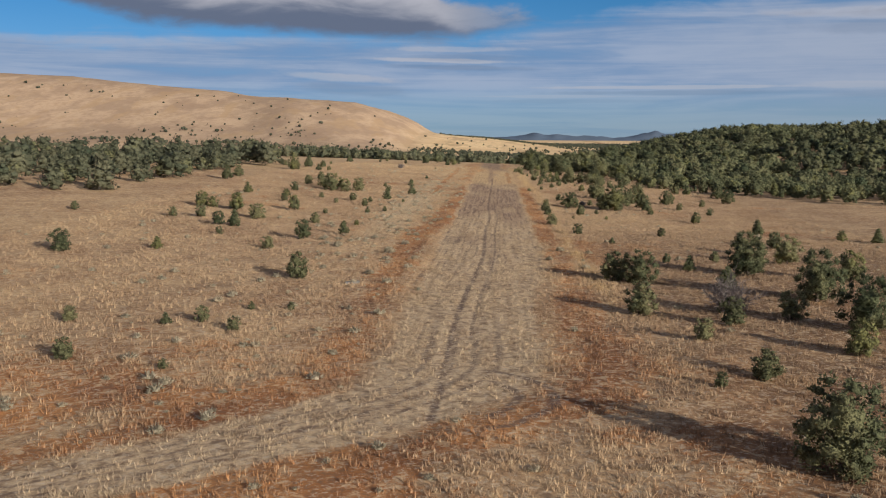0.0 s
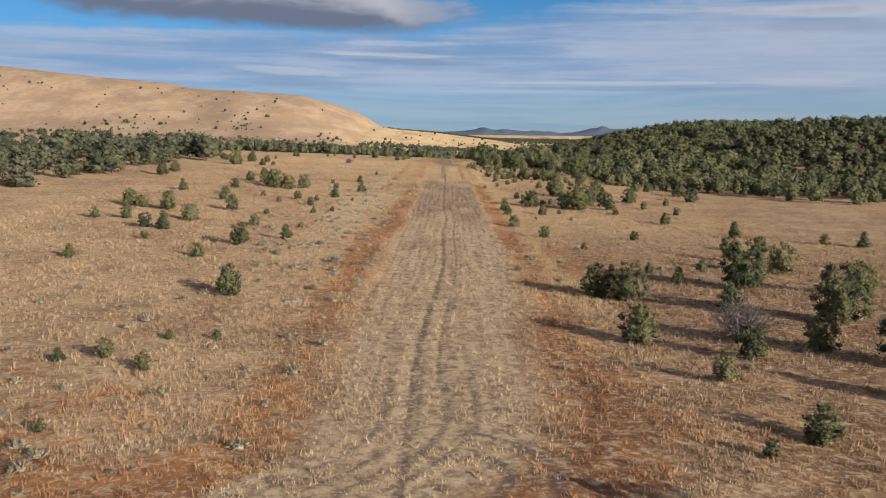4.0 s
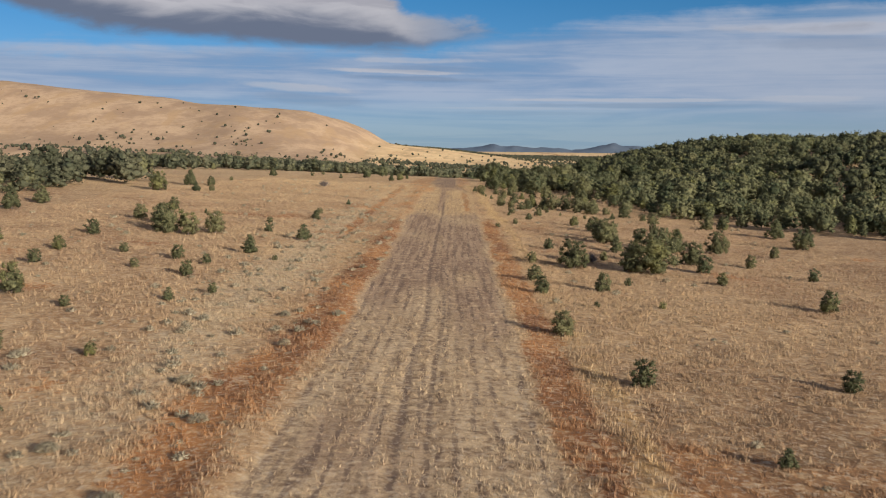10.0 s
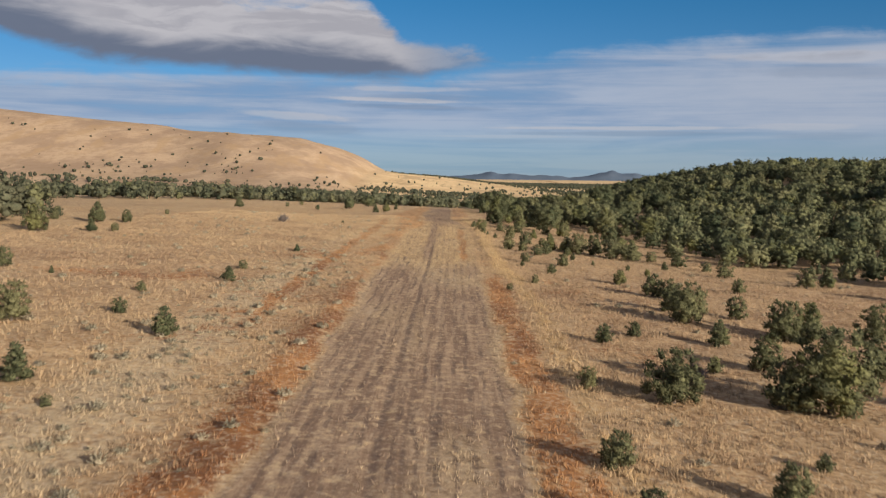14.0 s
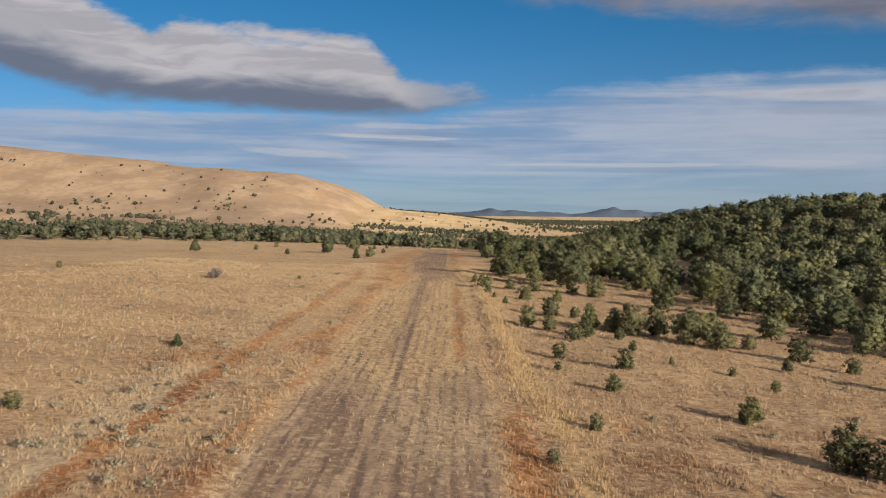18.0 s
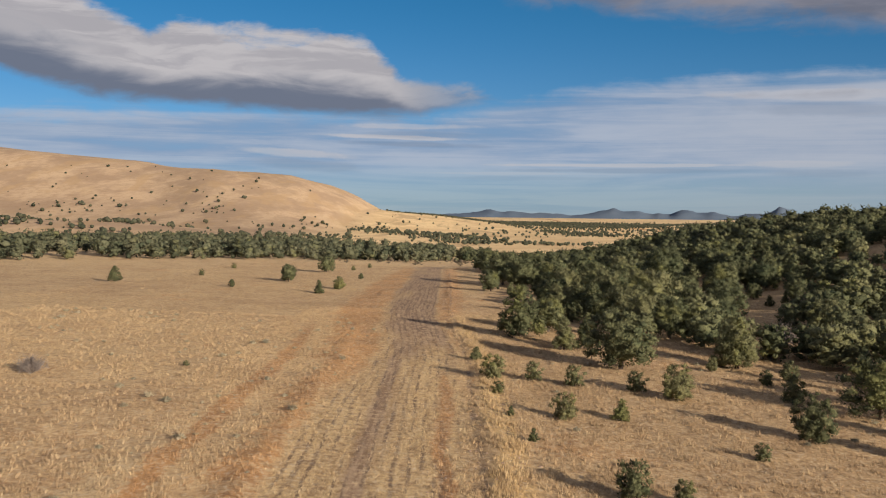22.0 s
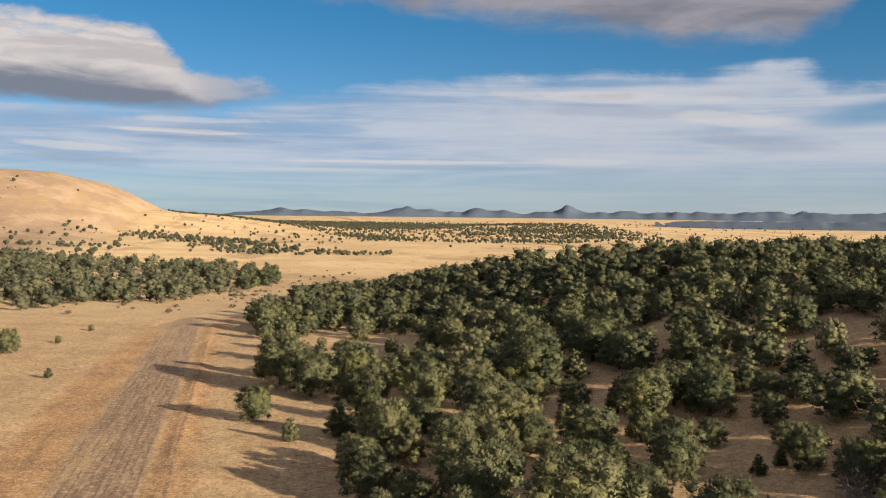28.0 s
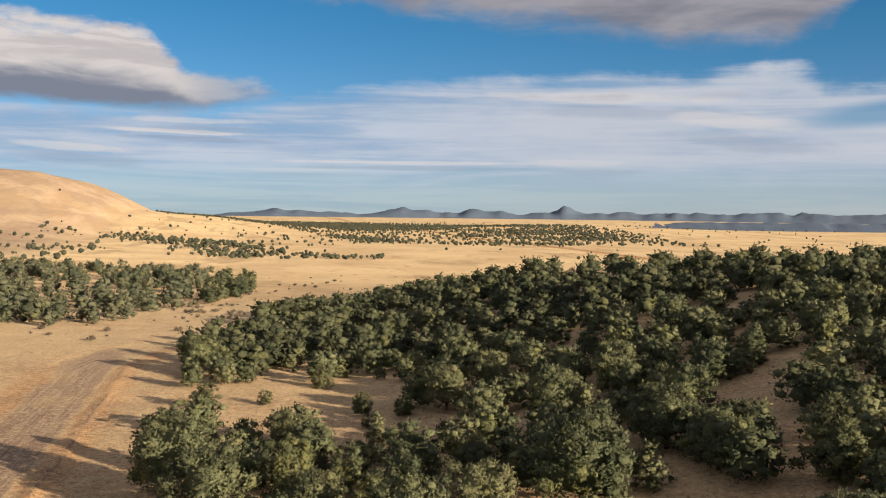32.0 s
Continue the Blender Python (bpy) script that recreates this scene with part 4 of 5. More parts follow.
STANDS.append(("trees before the woodland", [
    (-15.8, 212.7, 1), (11, 213.6, 0.7), (15.9, 214.4, 1.7), (23.9, 215.6, 0.8), (-49, 217.8, 3.8), (20.1, 218.3, 0.7), (11.7, 219.1, 1.4), (29.2, 219.5, 1.2),
    (34.6, 220.3, 1.5), (-43.6, 222.1, 1.8), (-41.4, 224.5, 1.3), (18.4, 225.1, 1), (32.2, 225.3, 2.4), (14.2, 230.6, 1.7), (27.3, 230.9, 2.7), (30, 231.9, 1.6),
    (18.6, 232.7, 1.3), (25.4, 233.4, 3.2), (15.8, 233.4, 1.8), (20.6, 237.3, 3.3), (12.7, 237.5, 1.6), (23.3, 238, 3.3), (28.6, 239.1, 2.8), (19.1, 239.3, 2.5),
    (10.9, 239.8, 2.3), (16.9, 240.1, 2.7), (-56.1, 241.2, 1.7), (-49.8, 241.4, 3.4), (35.3, 242, 2.9), (-46.4, 244.7, 2.2), (28.1, 245.9, 2.7),
]))
STANDS.append(("saplings at the edge of the woodland", [
    (16.7, 249.2, 1.4), (14, 249.3, 2.3), (24.2, 260.3, 1.3), (9.8, 260.9, 0.9), (36.3, 261.5, 3), (29.8, 266.8, 3.8), (8.9, 268.9, 0.8), (12.8, 269.3, 2.2),
    (17, 270.2, 1.7), (38.4, 275.9, 5.2), (-49.7, 277, 1.1), (8.5, 279, 1.2), (23.3, 279.6, 3.3), (33.4, 281.3, 2.6), (-17.9, 282, 0.6),
    (20.4, 282.1, 2), (15.3, 283.4, 2.1), (8.3, 285.1, 2.4), (11.9, 285.2, 1.9), (33.9, 290, 1.7), (37.4, 293.9, 2.3), (21.3, 295.1, 6.4), (7.1, 295.9, 1.5),
    (30.9, 297.7, 1.6), (34.3, 300.6, 5.7), (36.6, 308.5, 5.1), (17.3, 308.5, 3.9), (20.1, 309.5, 3.8), (25.7, 313, 2.7), (13, 316.9, 6.8),
]))
STANDS.append(("trees at the edge of the woodland", [
    (32.2, 322.5, 5.6), (17, 323.1, 4.7), (22, 323.6, 3), (53.9, 327.4, 5.3), (21.9, 338.2, 3.2), (33.6, 342.4, 8.1), (45.5, 344.3, 5.9), (41.4, 349.5, 5.4),
    (61.5, 351.6, 5.1), (28.8, 351.9, 7.4), (-18.6, 373.5, 2.6), (69.2, 379.6, 3.7), (15.9, 381.1, 2.6), (55.2, 381.8, 6.4), (-36.2, 382.5, 1.6), (-16.5, 386.4, 2.8),
    (65.3, 386.6, 5.1), (38.4, 389.1, 6.5), (-60.6, 389.5, 3.3), (12.6, 391.9, 4.6), (33.9, 399.6, 6.5), (68.8, 400.3, 7.4), (49.6, 405.7, 9.2), (-29.5, 406.3, 4),
    (28.4, 406.8, 5.1), (63.2, 409.2, 5.8), (20, 409.5, 6.9), (36.7, 415.1, 5.6), (26, 417, 5.6), (32.1, 418, 4.7), (16.4, 418.3, 7.8),
]))
STANDS.append(("trees of the open woodland", [
    (62.6, 418.3, 6.8), (43.9, 419.4, 4.3), (-51.2, 419.8, 1.7), (67.3, 424.5, 6.8), (-16.1, 427.8, 1.6), (15.3, 428.9, 6.5), (27.4, 430.1, 5.7), (56.5, 434.3, 7.7),
    (82.6, 438.5, 4.4), (67.3, 443.3, 7.2), (37.6, 448.8, 1.8), (-27.3, 453.6, 4.5), (43, 454.1, 3), (48.6, 454.1, 6.3), (38.1, 458.1, 3.4), (-52.4, 458.7, 1.6),
    (55.9, 459.3, 6.3), (18.2, 462.5, 3.9), (25.9, 465.1, 2.2), (-21.9, 469.3, 1.5), (34.8, 479.7, 4), (-19.2, 491.3, 1.4), (16.6, 492.3, 7.1), (29.1, 506.3, 6.2),
]))


trees_rng = np.random.default_rng(5)
TAKEN = []
for group, stand in STANDS:
    for x, y, h in stand:
        draw = trees_rng.uniform()
        if h > 4.0 and y > 250:
            kind = "oak" if draw < 0.8 else "pinyon"
        elif h > 2.8:
            kind = "pinyon" if draw < 0.25 else ("oak" if draw < 0.55 and y > 230 else "juniper")
        else:
            kind = "pinyon" if draw < 0.22 else "juniper"
        wide = {"juniper": 1.02, "pinyon": 1.12, "oak": 1.04}[kind]
        set_tree(kind, x, y, 0.95 * h, trees_rng, group, wide)
        TAKEN.append((x, y, 0.42 * h * wide))


# ---- woods: the rest of the trees, too many to count ----
def wood_share(x, y):
    """How thickly trees stand at (x, y), 0 to 1."""
    edge = np.interp(y, (170, 200, 230, 262, 290, 302, 316, 330, 345, 360, 400, 520, 560, 760), (74, 60, 40, 39, 42, 40, 34, 25, 19, 16, 17, 12, 16, 60))
    east = ease(0, 5, x - edge) * ease(172, 200, y) * (1 - ease(600, 660, y)) * (1 - ease(0, 60, y - 500) * ease(80, 110, x))
    clear = np.zeros_like(x)
    for cx, cy, ra, rb in ((44, 317, 9, 8), (50, 327, 7, 6), (31, 462, 17, 26), (42, 447, 9, 9), (57, 396, 10, 11), (77, 428, 11, 8), (122, 442, 17, 9), (52, 352, 8, 9), (43, 337, 6, 7), (92, 395, 9, 6), (140, 480, 12, 6)):
        clear = np.maximum(clear, 1 - ease(0.7, 1.1, np.hypot((x - cx) / ra, (y - cy) / rb)))
    east = east * (1 - clear) * (1 - 0.35 * ease(0.6, 0.75, value_noise(x, y, 14, 31)))
    front = np.interp(x, (-400, -200, -150, -110, -85, -60, -31, -13, 10, 31), (380, 405, 430, 455, 482, 512, 545, 572, 660, 750))
    belt = ease(0, 12, y - front) * (1 - ease(830, 930, y + 0.15 * x)) * ease(36, 20, x) * 0.6
    west = ease(-56, -64, x) * ease(118, 150, y) * (1 - ease(232, 268, y))
    belt = np.maximum(belt, 0.95 * west) * (0.12 + 0.88 * ease(0.40, 0.56, value_noise(x, y, 22, 32)))
    return np.maximum(east, belt * (x < 30))


def scatter_woods():
    rng = np.random.default_rng(12)
    cells = {}
    out = []
    for x, y, r in TAKEN:
        cells.setdefault((int(x // 6), int(y // 6)), []).append((x, y, r))
    n = 30000
    cx, cy = rng.uniform(-190, 205, n), rng.uniform(100, 940, n)
    share = wood_share(cx, cy)
    keep = rng.uniform(size=n) < share
    for x, y in zip(cx[keep], cy[keep]):
        east = x > 8
        h = rng.uniform(3.4, 5.8) if east else rng.uniform(3.0, 7.0)
        if rng.uniform() < 0.15:
            h *= 0.55
        if x > 185 and y < 560:
            continue
        if x > 12 and y < 270:
            h *= 0.7
        r = 0.42 * h
        i, j = int(x // 6), int(y // 6)
        if any(math.hypot(x - a, y - b) < ((1.12 if x < 62 and 365 < y < 490 else 0.9) if east else 1.25) * (r + c) for u in (i - 1, i, i + 1) for v in (j - 1, j, j + 1) for a, b, c in cells.get((u, v), ())):
            continue
        if abs(x - strip_shift(y)) < 9 and y < 600:
            continue
        cells.setdefault((i, j), []).append((x, y, r))
        out.append((x, y, h))
    return np.array(out)


WOODS = scatter_woods()


def stand_of(name, label, rows, forms, mat, seed):
    """Many trees as one mesh. forms: (points, triangles) of trees 1 m high."""
    rng = np.random.default_rng(seed)
    verts, faces, away, at = [], [], [], 0
    z = ground_z(rows[:, 0], rows[:, 1])
    pick = rng.integers(0, len(forms), len(rows))
    for (x, y, h), gz, k in zip(rows, z, pick):
        v, f, o = forms[k]
        a, w = rng.uniform(0, 6.28), h * rng.uniform(0.95, 1.28)
        c, s = math.cos(a) * w, math.sin(a) * w
        q = np.stack([v[:, 0] * c - v[:, 1] * s + x, v[:, 0] * s + v[:, 1] * c + y, v[:, 2] * h + gz - 0.05], 1)
        c, s = math.cos(a), math.sin(a)
        away.append(np.stack([o[:, 0] * c - o[:, 1] * s, o[:, 0] * s + o[:, 1] * c, o[:, 2]], 1).astype(np.float32))
        verts.append(q.astype(np.float32)), faces.append(f + at)
        at += len(v)
    me = mesh_of(name, np.concatenate(verts), np.concatenate(faces), mat, smooth=True, outward=np.concatenate(away))
    tone = np.repeat(rng.uniform(0, 1, len(rows)), [len(v) for v in verts])
    me.attributes.new("tone", "FLOAT", "POINT").data.foreach_set("value", tone.astype(np.float32))
    return tagged(new(name, me), label, "trees", kind="stuff")


def near_path(rows, reach):
    """Distance of each tree from the flown line, by a plan of the line."""
    px = np.interp(rows[:, 1], (0, 250, 330, 700), (1, 6, 22, 90))
    return (np.hypot(rows[:, 0] - px, np.maximum(rows[:, 1] - 380, 0)) < reach)


close = near_path(WOODS, 58) & (WOODS[:, 0] > 8)
order = np.argsort(np.hypot(WOODS[:, 0] - 25, WOODS[:, 1] - 370))
single = [i for i in order if close[i]][:70]
for i in single:
    x, y, h = WOODS[i]
    draw = trees_rng.uniform()
    kind = "oak" if draw < 0.75 else "pinyon"
    set_tree(kind, float(x), float(y), float(h), trees_rng, "trees of the open woodland", 1.04)
rest = np.ones(len(WOODS), bool)
rest[single] = False
WOODS = WOODS[rest]
mid_forms = [crown_arrays(k, 900 + s, 700, 0.054, 1, 1, 24) for k, s in (("oak", 1), ("oak", 2), ("oak", 3), ("pinyon", 4), ("oak", 5))]
far_forms = [crown_arrays(k, 950 + s, 130, 0.105, 1, 1, 7) for k, s in (("oak", 1), ("oak", 2), ("oak", 3), ("oak", 4))]


def clump_arrays(seed):
    """A far tree of a few masses."""
    rng = np.random.default_rng(seed)
    iv, jf = ICO[1]
    v = [iv * r * (1 + rng.uniform(-0.25, 0.25, (len(iv), 1))) + (x, y, z) for x, y, z, r in ((rng.uniform(0.0, 0.2), 0, 0.42, 0.42), (-0.24, rng.uniform(-0.3, 0.3), 0.5, 0.33))[:1 + seed % 2]]
    return np.concatenate(v), np.concatenate([jf + k * len(iv) for k in range(len(v))]), np.concatenate([iv] * len(v))


tiny_forms = [clump_arrays(980 + s) for s in range(4)]
gap = np.hypot(WOODS[:, 0] - 40, WOODS[:, 1] - 400)
east = WOODS[:, 0] > 8
nearer = east & ((gap < 92) | ((WOODS[:, 1] < 345) & (WOODS[:, 0] < 92)))
stand_of("oak_woodland", "dense olive green evergreen oak woodland over a low hill", WOODS[nearer], mid_forms, LEAF["oak"], 61)
stand_of("hilltop_woodland", "evergreen woodland on the far side of the hill, its green darkened in the colour", WOODS[east & ~nearer], far_forms, LEAF["hill"], 62)
west = ~east & (WOODS[:, 1] < 275)
west_forms = [crown_arrays(k, 930 + s, 420, 0.066, 1, 1, 16) for k, s in (("oak", 1), ("juniper", 2), ("oak", 3), ("pinyon", 4))]
stand_of("western_woodland", "dark green junipers and oaks at the side of the open field", WOODS[west], west_forms, LEAF["belt"], 64)
stand_of("juniper_belt", "belt of grey-green junipers and oaks beyond the open field", WOODS[~east & ~west], far_forms, LEAF["belt"], 63)


def far_dots():
    rng = np.random.default_rng(77)
    # junipers dotted over the bare hill
    n = 15000
    x, y = rng.uniform(-1000, -90, n), rng.uniform(930, 1900, n)
    thick = (0.09 + 0.9 * ease(0.50, 0.8, value_noise(x, y, 60, 51)) + 0.14 * ease(1150, 1020, y)) * (1 - 0.88 * ease(1330, 1700, y))
    keep = rng.uniform(size=n) < 0.32 * thick
    hill = np.stack([x, y, (1.8 + 4.6 * rng.uniform(0, 1, n) ** 1.8)], 1)[keep]
    stand_of("hillside_junipers", "scattered dark junipers dotting the bare golden hill", hill, tiny_forms, LEAF["scrub"], 71)
    # the dark belt across the plain
    n = 34000
    az, d = rng.uniform(radians(-9), radians(34), n), np.sqrt(rng.uniform(820 ** 2, 2900 ** 2, n))
    x, y = 14 + d * np.sin(az), 292 + d * np.cos(az)
    deg = np.degrees(az)
    lo = np.interp(deg, (-9, -5, -1, 3, 7, 14, 20, 26, 34), (1900, 2000, 2050, 1650, 1170, 1110, 1130, 1180, 1250))
    hi = np.interp(deg, (-9, -5, -1, 3, 7, 14, 20, 26, 34), (2300, 2600, 2800, 2800, 2700, 2500, 2100, 1350, 1260))
    thick = ease(0, 130, d - lo) * (1 - ease(-250, 100, d - hi)) * (0.2 + 0.8 * ease(0.3, 0.5, value_noise(x, y, 130, 53)))
    thick = np.maximum(thick, 0.012 + 0.05 * ease(-9, 5, deg) * ease(9, 2, deg) * ease(1000, 1150, d) * (d < 1500))
    for (xa, ya), (xb, yb) in (((-230, 1480), (-111, 1580)), ((-111, 1580), (-20, 1470)), ((-20, 1470), (40, 1180)), ((40, 1180), (170, 1020))):
        t = np.clip(((x - xa) * (xb - xa) + (y - ya) * (yb - ya)) / ((xb - xa) ** 2 + (yb - ya) ** 2), 0, 1)
        thick = np.maximum(thick, 0.85 * (1 - ease(15, 70, np.hypot(x - xa - t * (xb - xa), y - ya - t * (yb - ya)))))
    keep = (rng.uniform(size=n) < 0.95 * thick) & ~((x < -135) & (y > 1150))
    dots = np.stack([x, y, rng.uniform(2.3, 5.2, n)], 1)[keep]
    stand_of("plain_junipers", "dark belt of junipers across the pale plain", dots, tiny_forms, LEAF["scrub"], 72)


far_dots()


# ---- grass ----
def tufts(name, label, x0, x1, y0, y1, density, blades, tall, seed, wide=1.0, mask=None):
    """Bunches of dry grass: blades leaning out from a common root."""
    rng = np.random.default_rng(seed)
    n = int((x1 - x0) * (y1 - y0) * density)
    x, y = rng.uniform(x0, x1, n), rng.uniform(y0, y1, n)
    u, strip, gravel, rust, sage, drift, gold = ground_marks(x, y)
    cover = (1 - 0.9 * gravel) * (1 - 0.35 * rust) * (0.35 + 0.65 * ease(0.3, 0.55, value_noise(x, y, 2.2, 81))) * (0.2 + 0.8 * ease(0.40, 0.60, 0.6 * value_noise(x, y, 0.75, 82) + 0.4 * value_noise(x + 31, y, 0.38, 83)))
    for r, w, deep, y0, y1 in RUTS_AND_SHADE:
        cover = cover * (1 - deep * strip * np.exp(-(((u - drift - r) / (w * 1.6)) ** 2)) * (y > y0) * (y < y1))
    for r in (-3.0, -1.7, -0.5, 0.7):
        cover = cover * (1 - 0.7 * strip * np.exp(-(((u - r) / 0.22) ** 2)) * (y < 34))
    ring = np.hypot(x + 2.3, y - 17.6)
    cover = cover * (1 - 0.9 * (x > 0) * np.maximum(np.exp(-(((ring - 4.05) / 0.32) ** 2)), np.exp(-(((ring - 5.7) / 0.32) ** 2))))
    keep = rng.uniform(size=n) < cover
    x, y, strip, gold, rust = x[keep], y[keep], strip[keep], gold[keep], rust[keep]
    n = len(x)
    h = tall * rng.uniform(0.4, 1.3, n) * (1 - 0.3 * strip) * (1 + 0.9 * gold)
    spread = wide * rng.uniform(0.10, 0.27, n) * (1 + 0.3 * gold)
    z = ground_z(x, y)
    tri = np.empty((n, blades, 3, 3), np.float32)
    for b in range(blades):
        a = 6.2832 * b / blades + rng.uniform(-0.6, 0.6, n)
        off = rng.uniform(0.1, 0.6, n) * spread
        out = off + rng.uniform(0.3, 1.0, n) * spread
        w = rng.uniform(0.011, 0.030, n) * wide
        c, s = np.cos(a), np.sin(a)
        bx, by = x + off * c, y + off * s
        t = a + 1.57 + rng.uniform(-0.6, 0.6, n)
        tri[:, b, 0] = np.stack([bx - w * np.cos(t), by - w * np.sin(t), z - 0.02], 1)
        tri[:, b, 1] = np.stack([bx + w * np.cos(t), by + w * np.sin(t), z - 0.02], 1)
        tri[:, b, 2] = np.stack([x + out * c, y + out * s, z + h * rng.uniform(0.55, 1.0, n)], 1)
    v = tri.reshape(-1, 3)
    me = mesh_of(name, v, np.arange(len(v)).reshape(-1, 3), GRASS, marks=True)
    tagged(new(name, me), label, "grass", kind="stuff")


tufts("dry_grass", "dry straw-coloured bunch grass along the airstrip", -16, 16, 0, 345, 26.0, 5, 0.25, 91, 1.0)
tufts("meadow_grass", "dry golden bunch grass over the open field", -50, -16, 0, 330, 9.5, 5, 0.30, 92, 1.3)
tufts("meadow_grass", "dry golden bunch grass among the young trees", 16, 50, 0, 330, 9.5, 5, 0.30, 93, 1.3)
tufts("outer_meadow_grass", "dry golden grass at the far side of the field", -100, -50, 30, 300, 2.0, 4, 0.20, 97, 2.2)
tufts("outer_meadow_grass", "dry golden grass below the wooded hill", 50, 100, 40, 260, 2.2, 4, 0.20, 95, 2.2)
tufts("outer_meadow_grass", "dry golden grass before the belt of trees", -60, -4, 330, 520, 2.4, 4, 0.20, 96, 2.2)
tufts("woodland_grass", "dry grass under and between the woodland trees", 4, 75, 345, 520, 3.0, 4, 0.20, 94, 1.8)


def shrub_arrays(seed):
    """A low twiggy shrub 1 m across: a small heart and many thin upright sprays."""
    rng = np.random.default_rng(seed)
    iv, jf = ICO[1]
    core = iv * np.array((0.24, 0.24, 0.17)) * (1 + rng.uniform(-0.25, 0.25, (len(iv), 1))) + (0, 0, 0.2)
    d = sphere_points(rng, 64)
    d[:, 2] = np.abs(d[:, 2])
    p = d * np.array((0.32, 0.32, 0.24)) + (0, 0, 0.16)
    side = np.cross(d, rng.normal(size=d.shape))
    side /= np.linalg.norm(side, axis=1)[:, None]
    tip = p + d * rng.uniform(0.12, 0.30, (64, 1)) + (0, 0, 0.08)
    tri = np.stack([p - side * 0.05, p + side * 0.05, tip], 1).reshape(-1, 3)
    v = np.concatenate([core, tri])
    v[:, 2] = np.maximum(v[:, 2], 0)
    faces = np.concatenate([jf, np.arange(len(tri)).reshape(-1, 3) + len(core)])
    out = v + (0, 0, 0.05)
    return v, faces, out / (np.linalg.norm(out, axis=1)[:, None] + 1e-6)


def scatter_sage():
    rng = np.random.default_rng(33)
    n = 34000
    x, y = rng.uniform(-50, 48, n), rng.uniform(0, 330, n)
    u, strip, gravel, rust, sage, drift, gold = ground_marks(x, y)
    share = np.clip(0.016 + 0.42 * sage * (1 - ease(195, 230, y)) + 0.015 * (x < 0) + 0.10 * rust * (x < 0), 0, 1) * (1 - strip) ** 3
    keep = rng.uniform(size=n) < share
    rows = np.stack([x, y, 0.22 + 0.6 * rng.uniform(0, 1, n) ** 2], 1)[keep]
    stand_of("sagebrush", "low grey-green sagebrush dotted through the dry grass", rows, [shrub_arrays(s) for s in range(4)], SAGE_LEAF, 34)


scatter_sage()


def scatter_wash():
    """Leafless and grey-green brush in the dry wash beyond the end of the strip."""
    rng = np.random.default_rng(35)
    n = 5200
    x, y = rng.uniform(-110, 150, n), rng.uniform(525, 900, n)
    share = 0.9 * np.exp(-(((y - 640 - 0.25 * x) / 65) ** 2)) * (0.15 + 0.85 * ease(0.42, 0.62, value_noise(x, y, 16, 36))) + 0.03
    keep = (rng.uniform(size=n) < share) & (np.abs(x - strip_shift(y)) > 8)
    rows = np.stack([x, y, 0.7 + 1.5 * rng.uniform(0, 1, n) ** 2], 1)[keep]
    stand_of("wash_brush", "low grey and brown brush along the dry wash", rows, [shrub_arrays(s) for s in range(4, 7)], WASH_LEAF, 36)


scatter_wash()


# ---- small things ----
def rounded_block(sx, sy, sz, bevel, jitter, seed):
    rng = np.random.default_rng(seed)
    bm = bmesh.new()
    bmesh.ops.create_cube(bm, size=1)
    bmesh.ops.scale(bm, vec=(sx, sy, sz), verts=bm.verts)
    bmesh.ops.bevel(bm, geom=bm.edges[:], offset=bevel, segments=2, affect="EDGES")
    for v in bm.verts:
        v.co += Vector(rng.uniform(-jitter, jitter, 3))
    return bm


def concrete_slab(x, y, turn):
    bm = rounded_block(1.15, 0.4, 0.24, 0.04, 0.015, 3)
    me = bpy.data.meshes.new("concrete_slab")
    bm.to_mesh(me)
    bm.free()
    me.materials.append(CONCRETE)
    ob = new("concrete_slab", me)
    ob.matrix_world = pose(x, y, float(ground_z(x, y)) + 0.08, 3, -4, turn)
    tagged(ob, "weathered pale concrete slab lying in the dry grass", "slab")


concrete_slab(-10.2, 50.8, 8)


def dead_bush(x, y, h, seed):
    """A leafless grey bush: branching twigs from one root."""
    rng = np.random.default_rng(seed)
    verts, faces, at = [], [], 0
    for k in range(110):
        a, e = rng.uniform(0, 6.28), rng.uniform(0.5, 1.4)
        d = np.array([math.cos(a) * math.cos(e), math.sin(a) * math.cos(e), math.sin(e)])
        long = h * rng.uniform(0.6, 1.05)
        pts = [np.zeros(3), d * long * 0.5 + rng.normal(size=3) * 0.05 * h, d * long + rng.normal(size=3) * 0.12 * h]
        group = [(pts, (0.035, 0.022, 0.006))]
        for j in range(7):
            s = pts[1] + (pts[2] - pts[1]) * rng.uniform(-0.3, 0.8)
            group.append(([s, s + (d * 0.5 + rng.normal(size=3) * 0.5) * 0.3 * h], (0.016, 0.004)))
        for p, r in group:
            v, f = stem_arrays(p, r, 3)
            verts.append(v), faces.append(f + at)
            at += len(v)
    me = mesh_of("dead_bush", np.concatenate(verts), np.concatenate(faces), TWIG)
    ob = new("dead_bush", me)
    ob.location = (x, y, float(ground_z(x, y)))
    tagged(ob, "leafless grey dead bush standing in dry grass", "bush", "leafless bushes")


for k, (x, y, h) in enumerate(((15.6, 38.5, 2.3), (57.5, 345.5, 3.2), (61.0, 351.0, 3.4), (16.0, 150.5, 0.9), (42.8, 314.5, 2.8), (46.0, 321.5, 3.0), (48.7, 315.1, 2.8), (40.6, 309.5, 2.3), (-27.9, 274.5, 1.5))):
    dead_bush(x, y, h, 300 + k)


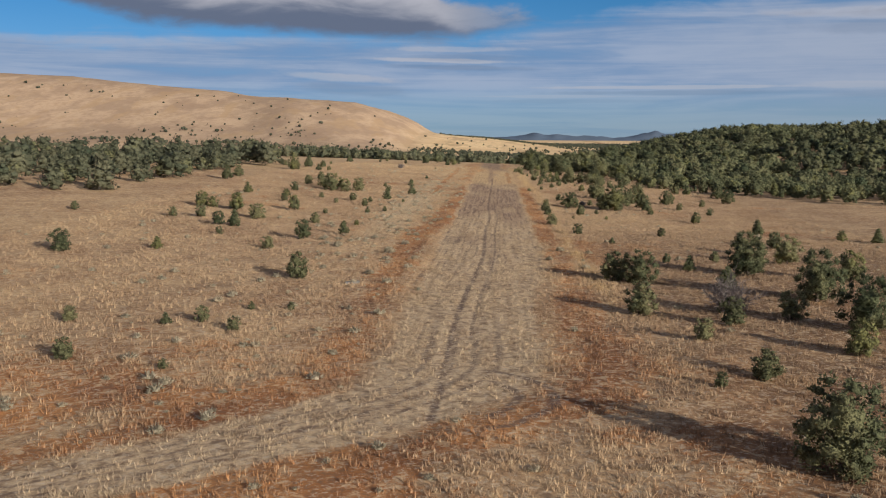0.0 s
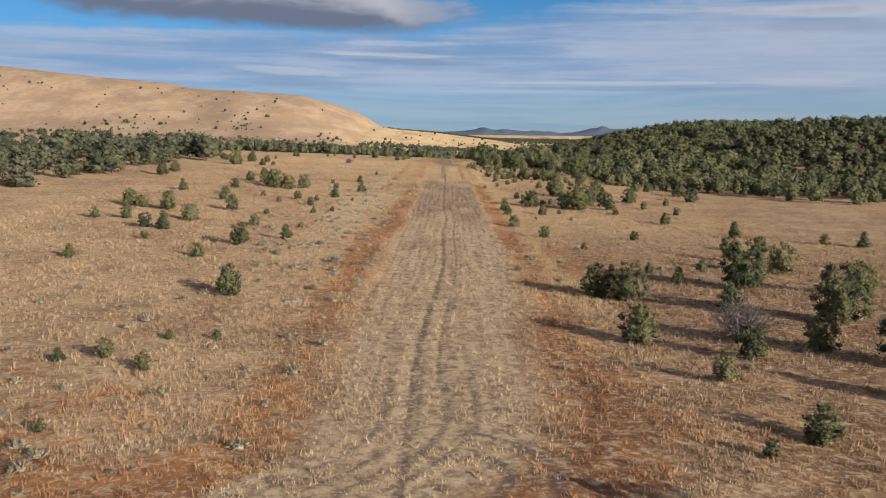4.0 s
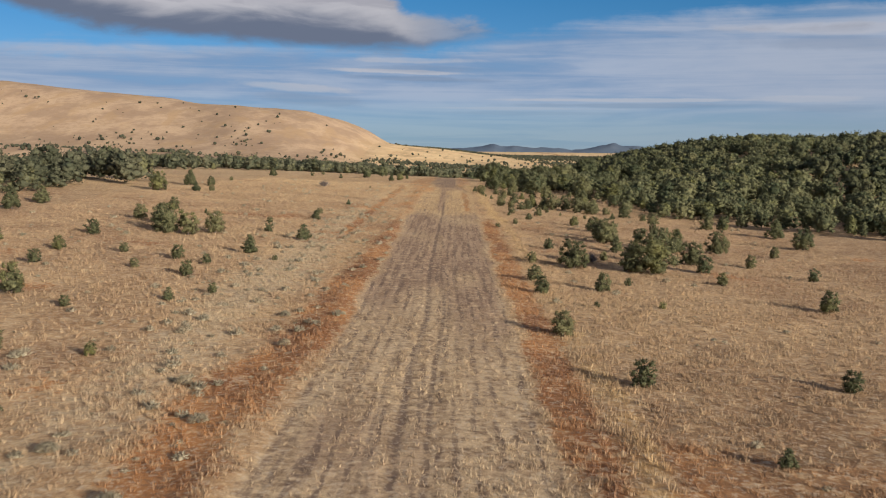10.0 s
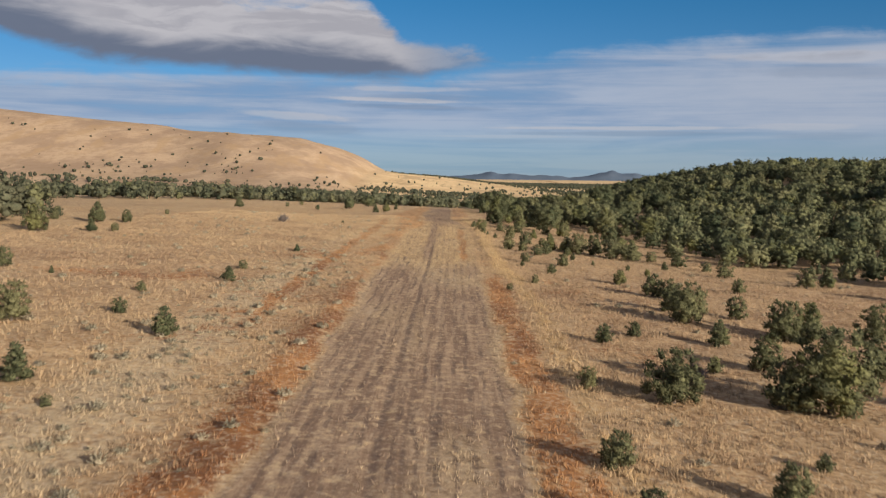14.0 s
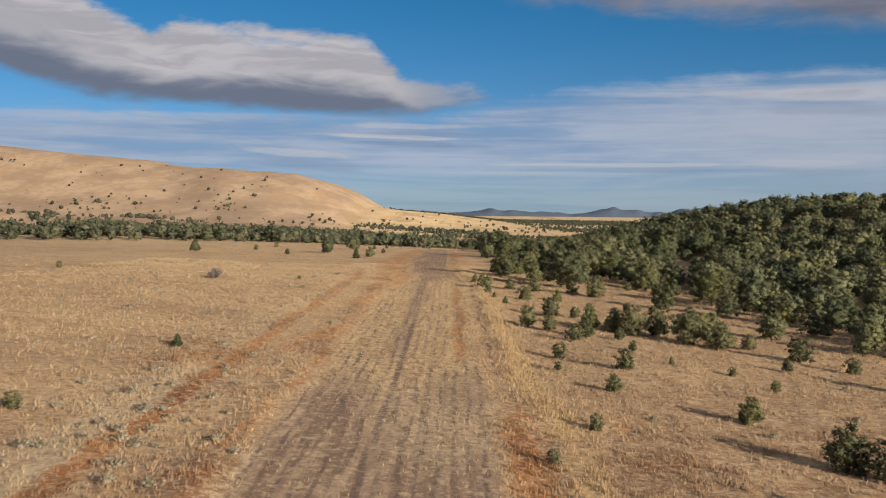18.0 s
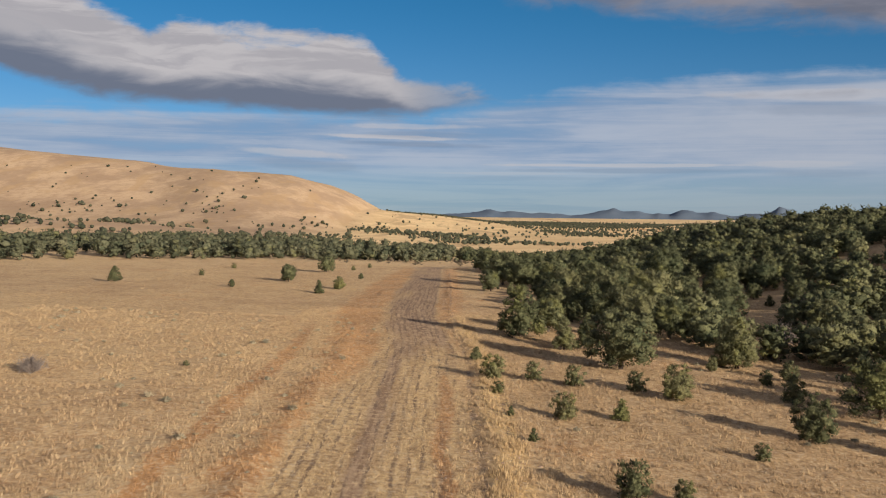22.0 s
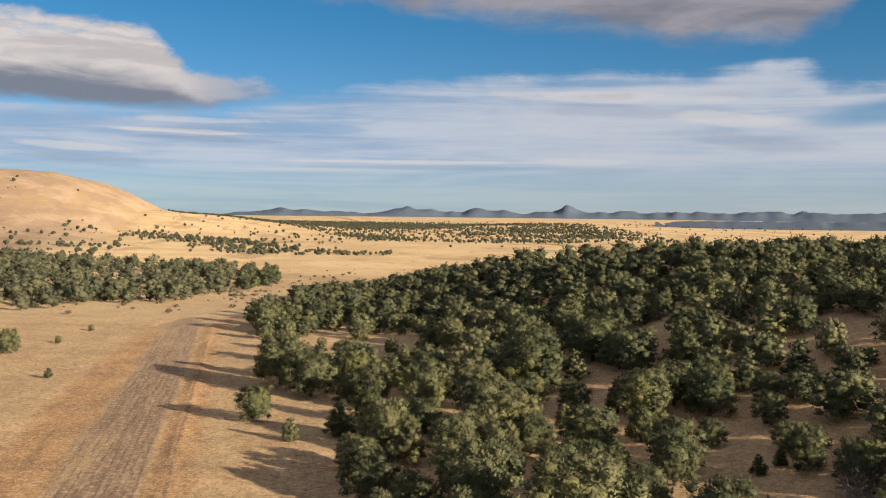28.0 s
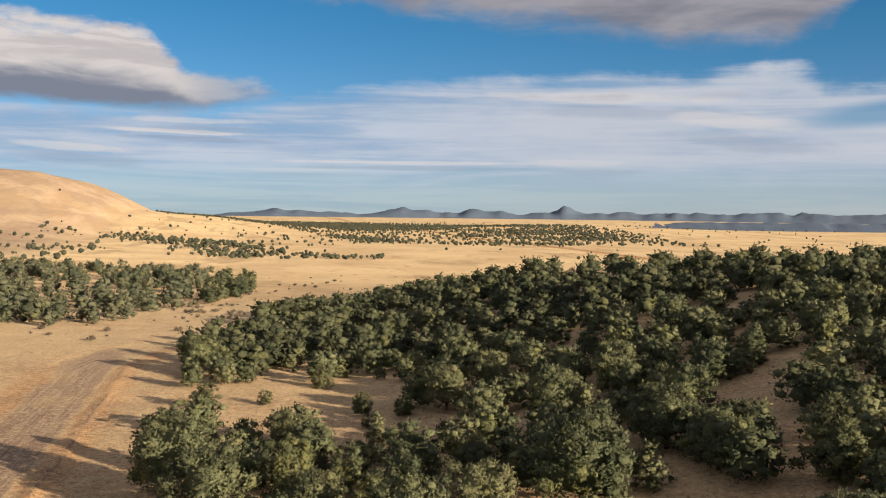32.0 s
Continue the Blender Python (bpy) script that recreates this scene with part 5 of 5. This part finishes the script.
def rabbitbrush(x, y, wide, seed):
    """A pale rounded shrub: a heart of twigs and a crown of fine upright sprays."""
    rng = np.random.default_rng(seed)
    root = new("rabbitbrush")
    root.empty_display_size = 0.2
    root.matrix_world = pose(x, y, float(ground_z(x, y)) - 0.02, 0, 0, rng.uniform(0, 360)) @ Matrix.Diagonal((wide, wide, wide * rng.uniform(0.75, 0.95), 1))
    verts, faces, at = [], [], 0
    for k in range(14):
        a, r = rng.uniform(0, 6.28), rng.uniform(0.15, 0.38)
        v, f = stem_arrays([(0, 0, 0), (0.4 * r * math.cos(a), 0.4 * r * math.sin(a), 0.2), (r * math.cos(a), r * math.sin(a), 0.42)], (0.025, 0.016, 0.005), 3)
        verts.append(v), faces.append(f + at)
        at += len(v)
    part("stems", mesh_of("stems", np.concatenate(verts), np.concatenate(faces), TWIG), root, "thin grey woody stems")
    count = 900
    d = sphere_points(rng, count)
    d[:, 2] = np.abs(d[:, 2])
    p = d * np.array((0.40, 0.40, 0.36)) * rng.uniform(0.55, 1.0, (count, 1)) + (0, 0, 0.12)
    side = np.cross(d, rng.normal(size=d.shape))
    side /= np.linalg.norm(side, axis=1)[:, None]
    tip = p + d * rng.uniform(0.06, 0.2, (count, 1)) + (0, 0, 0.07)
    tri = np.stack([p - side * 0.013, p + side * 0.013, tip], 1).reshape(-1, 3)
    part("crown", mesh_of("crown", tri, np.arange(len(tri)).reshape(-1, 3), SAGE_LEAF, smooth=True, outward=np.repeat(d, 3, axis=0)), root)
    tagged(root, "pale straw-coloured rabbitbrush shrub beside the dirt strip", "shrub", "shrubs beside the strip")


for k, (x, y, w) in enumerate((
    (-8.5, 77.0, 1.0), (-9.3, 69.0, 1.3), (-8.1, 85.7, 0.9), (-6.4, 63.0, 0.8), (7.2, 73.6, 1.0), (9.8, 71.0, 0.9), (5.8, 66.5, 0.8), (-10.4, 92.0, 0.9),
    (-7.4, 101.0, 0.8), (-8.9, 110.0, 0.8), (-12.2, 81.5, 0.9), (-15.0, 74.0, 1.1), (-17.5, 79.0, 0.9), (-13.8, 66.0, 0.8), (-9.5, 55.5, 0.9), (8.6, 60.5, 0.9),
)):
    rabbitbrush(x, y, w, 700 + k)


def rubble():
    """Loose stones thrown up along the edge of the strip."""
    rng = np.random.default_rng(44)
    n = 500
    y = rng.uniform(215, 500, n)
    x = strip_shift(y) + 7.2 + rng.normal(size=n) * 1.0
    more = rng.uniform(215, 340, 160)
    x, y = np.concatenate([x, rng.uniform(3, 12, 160)]), np.concatenate([y, more])
    v0, f0 = ICO[1]
    verts, faces = [], []
    z = ground_z(x, y)
    for i in range(len(x)):
        s = rng.uniform(0.04, 0.13) * np.array((1, 1, 0.6)) * rng.uniform(0.7, 1.3, 3)
        v = v0 * s * (1 + rng.uniform(-0.2, 0.2, (len(v0), 1))) + (x[i], y[i], z[i])
        verts.append(v), faces.append(f0 + i * len(v0))
    me = mesh_of("loose_stones", np.concatenate(verts), np.concatenate(faces), STONE)
    tagged(new("loose_stones", me), "loose pale stones along the edge of the dirt strip", "stones", kind="stuff")


rubble()
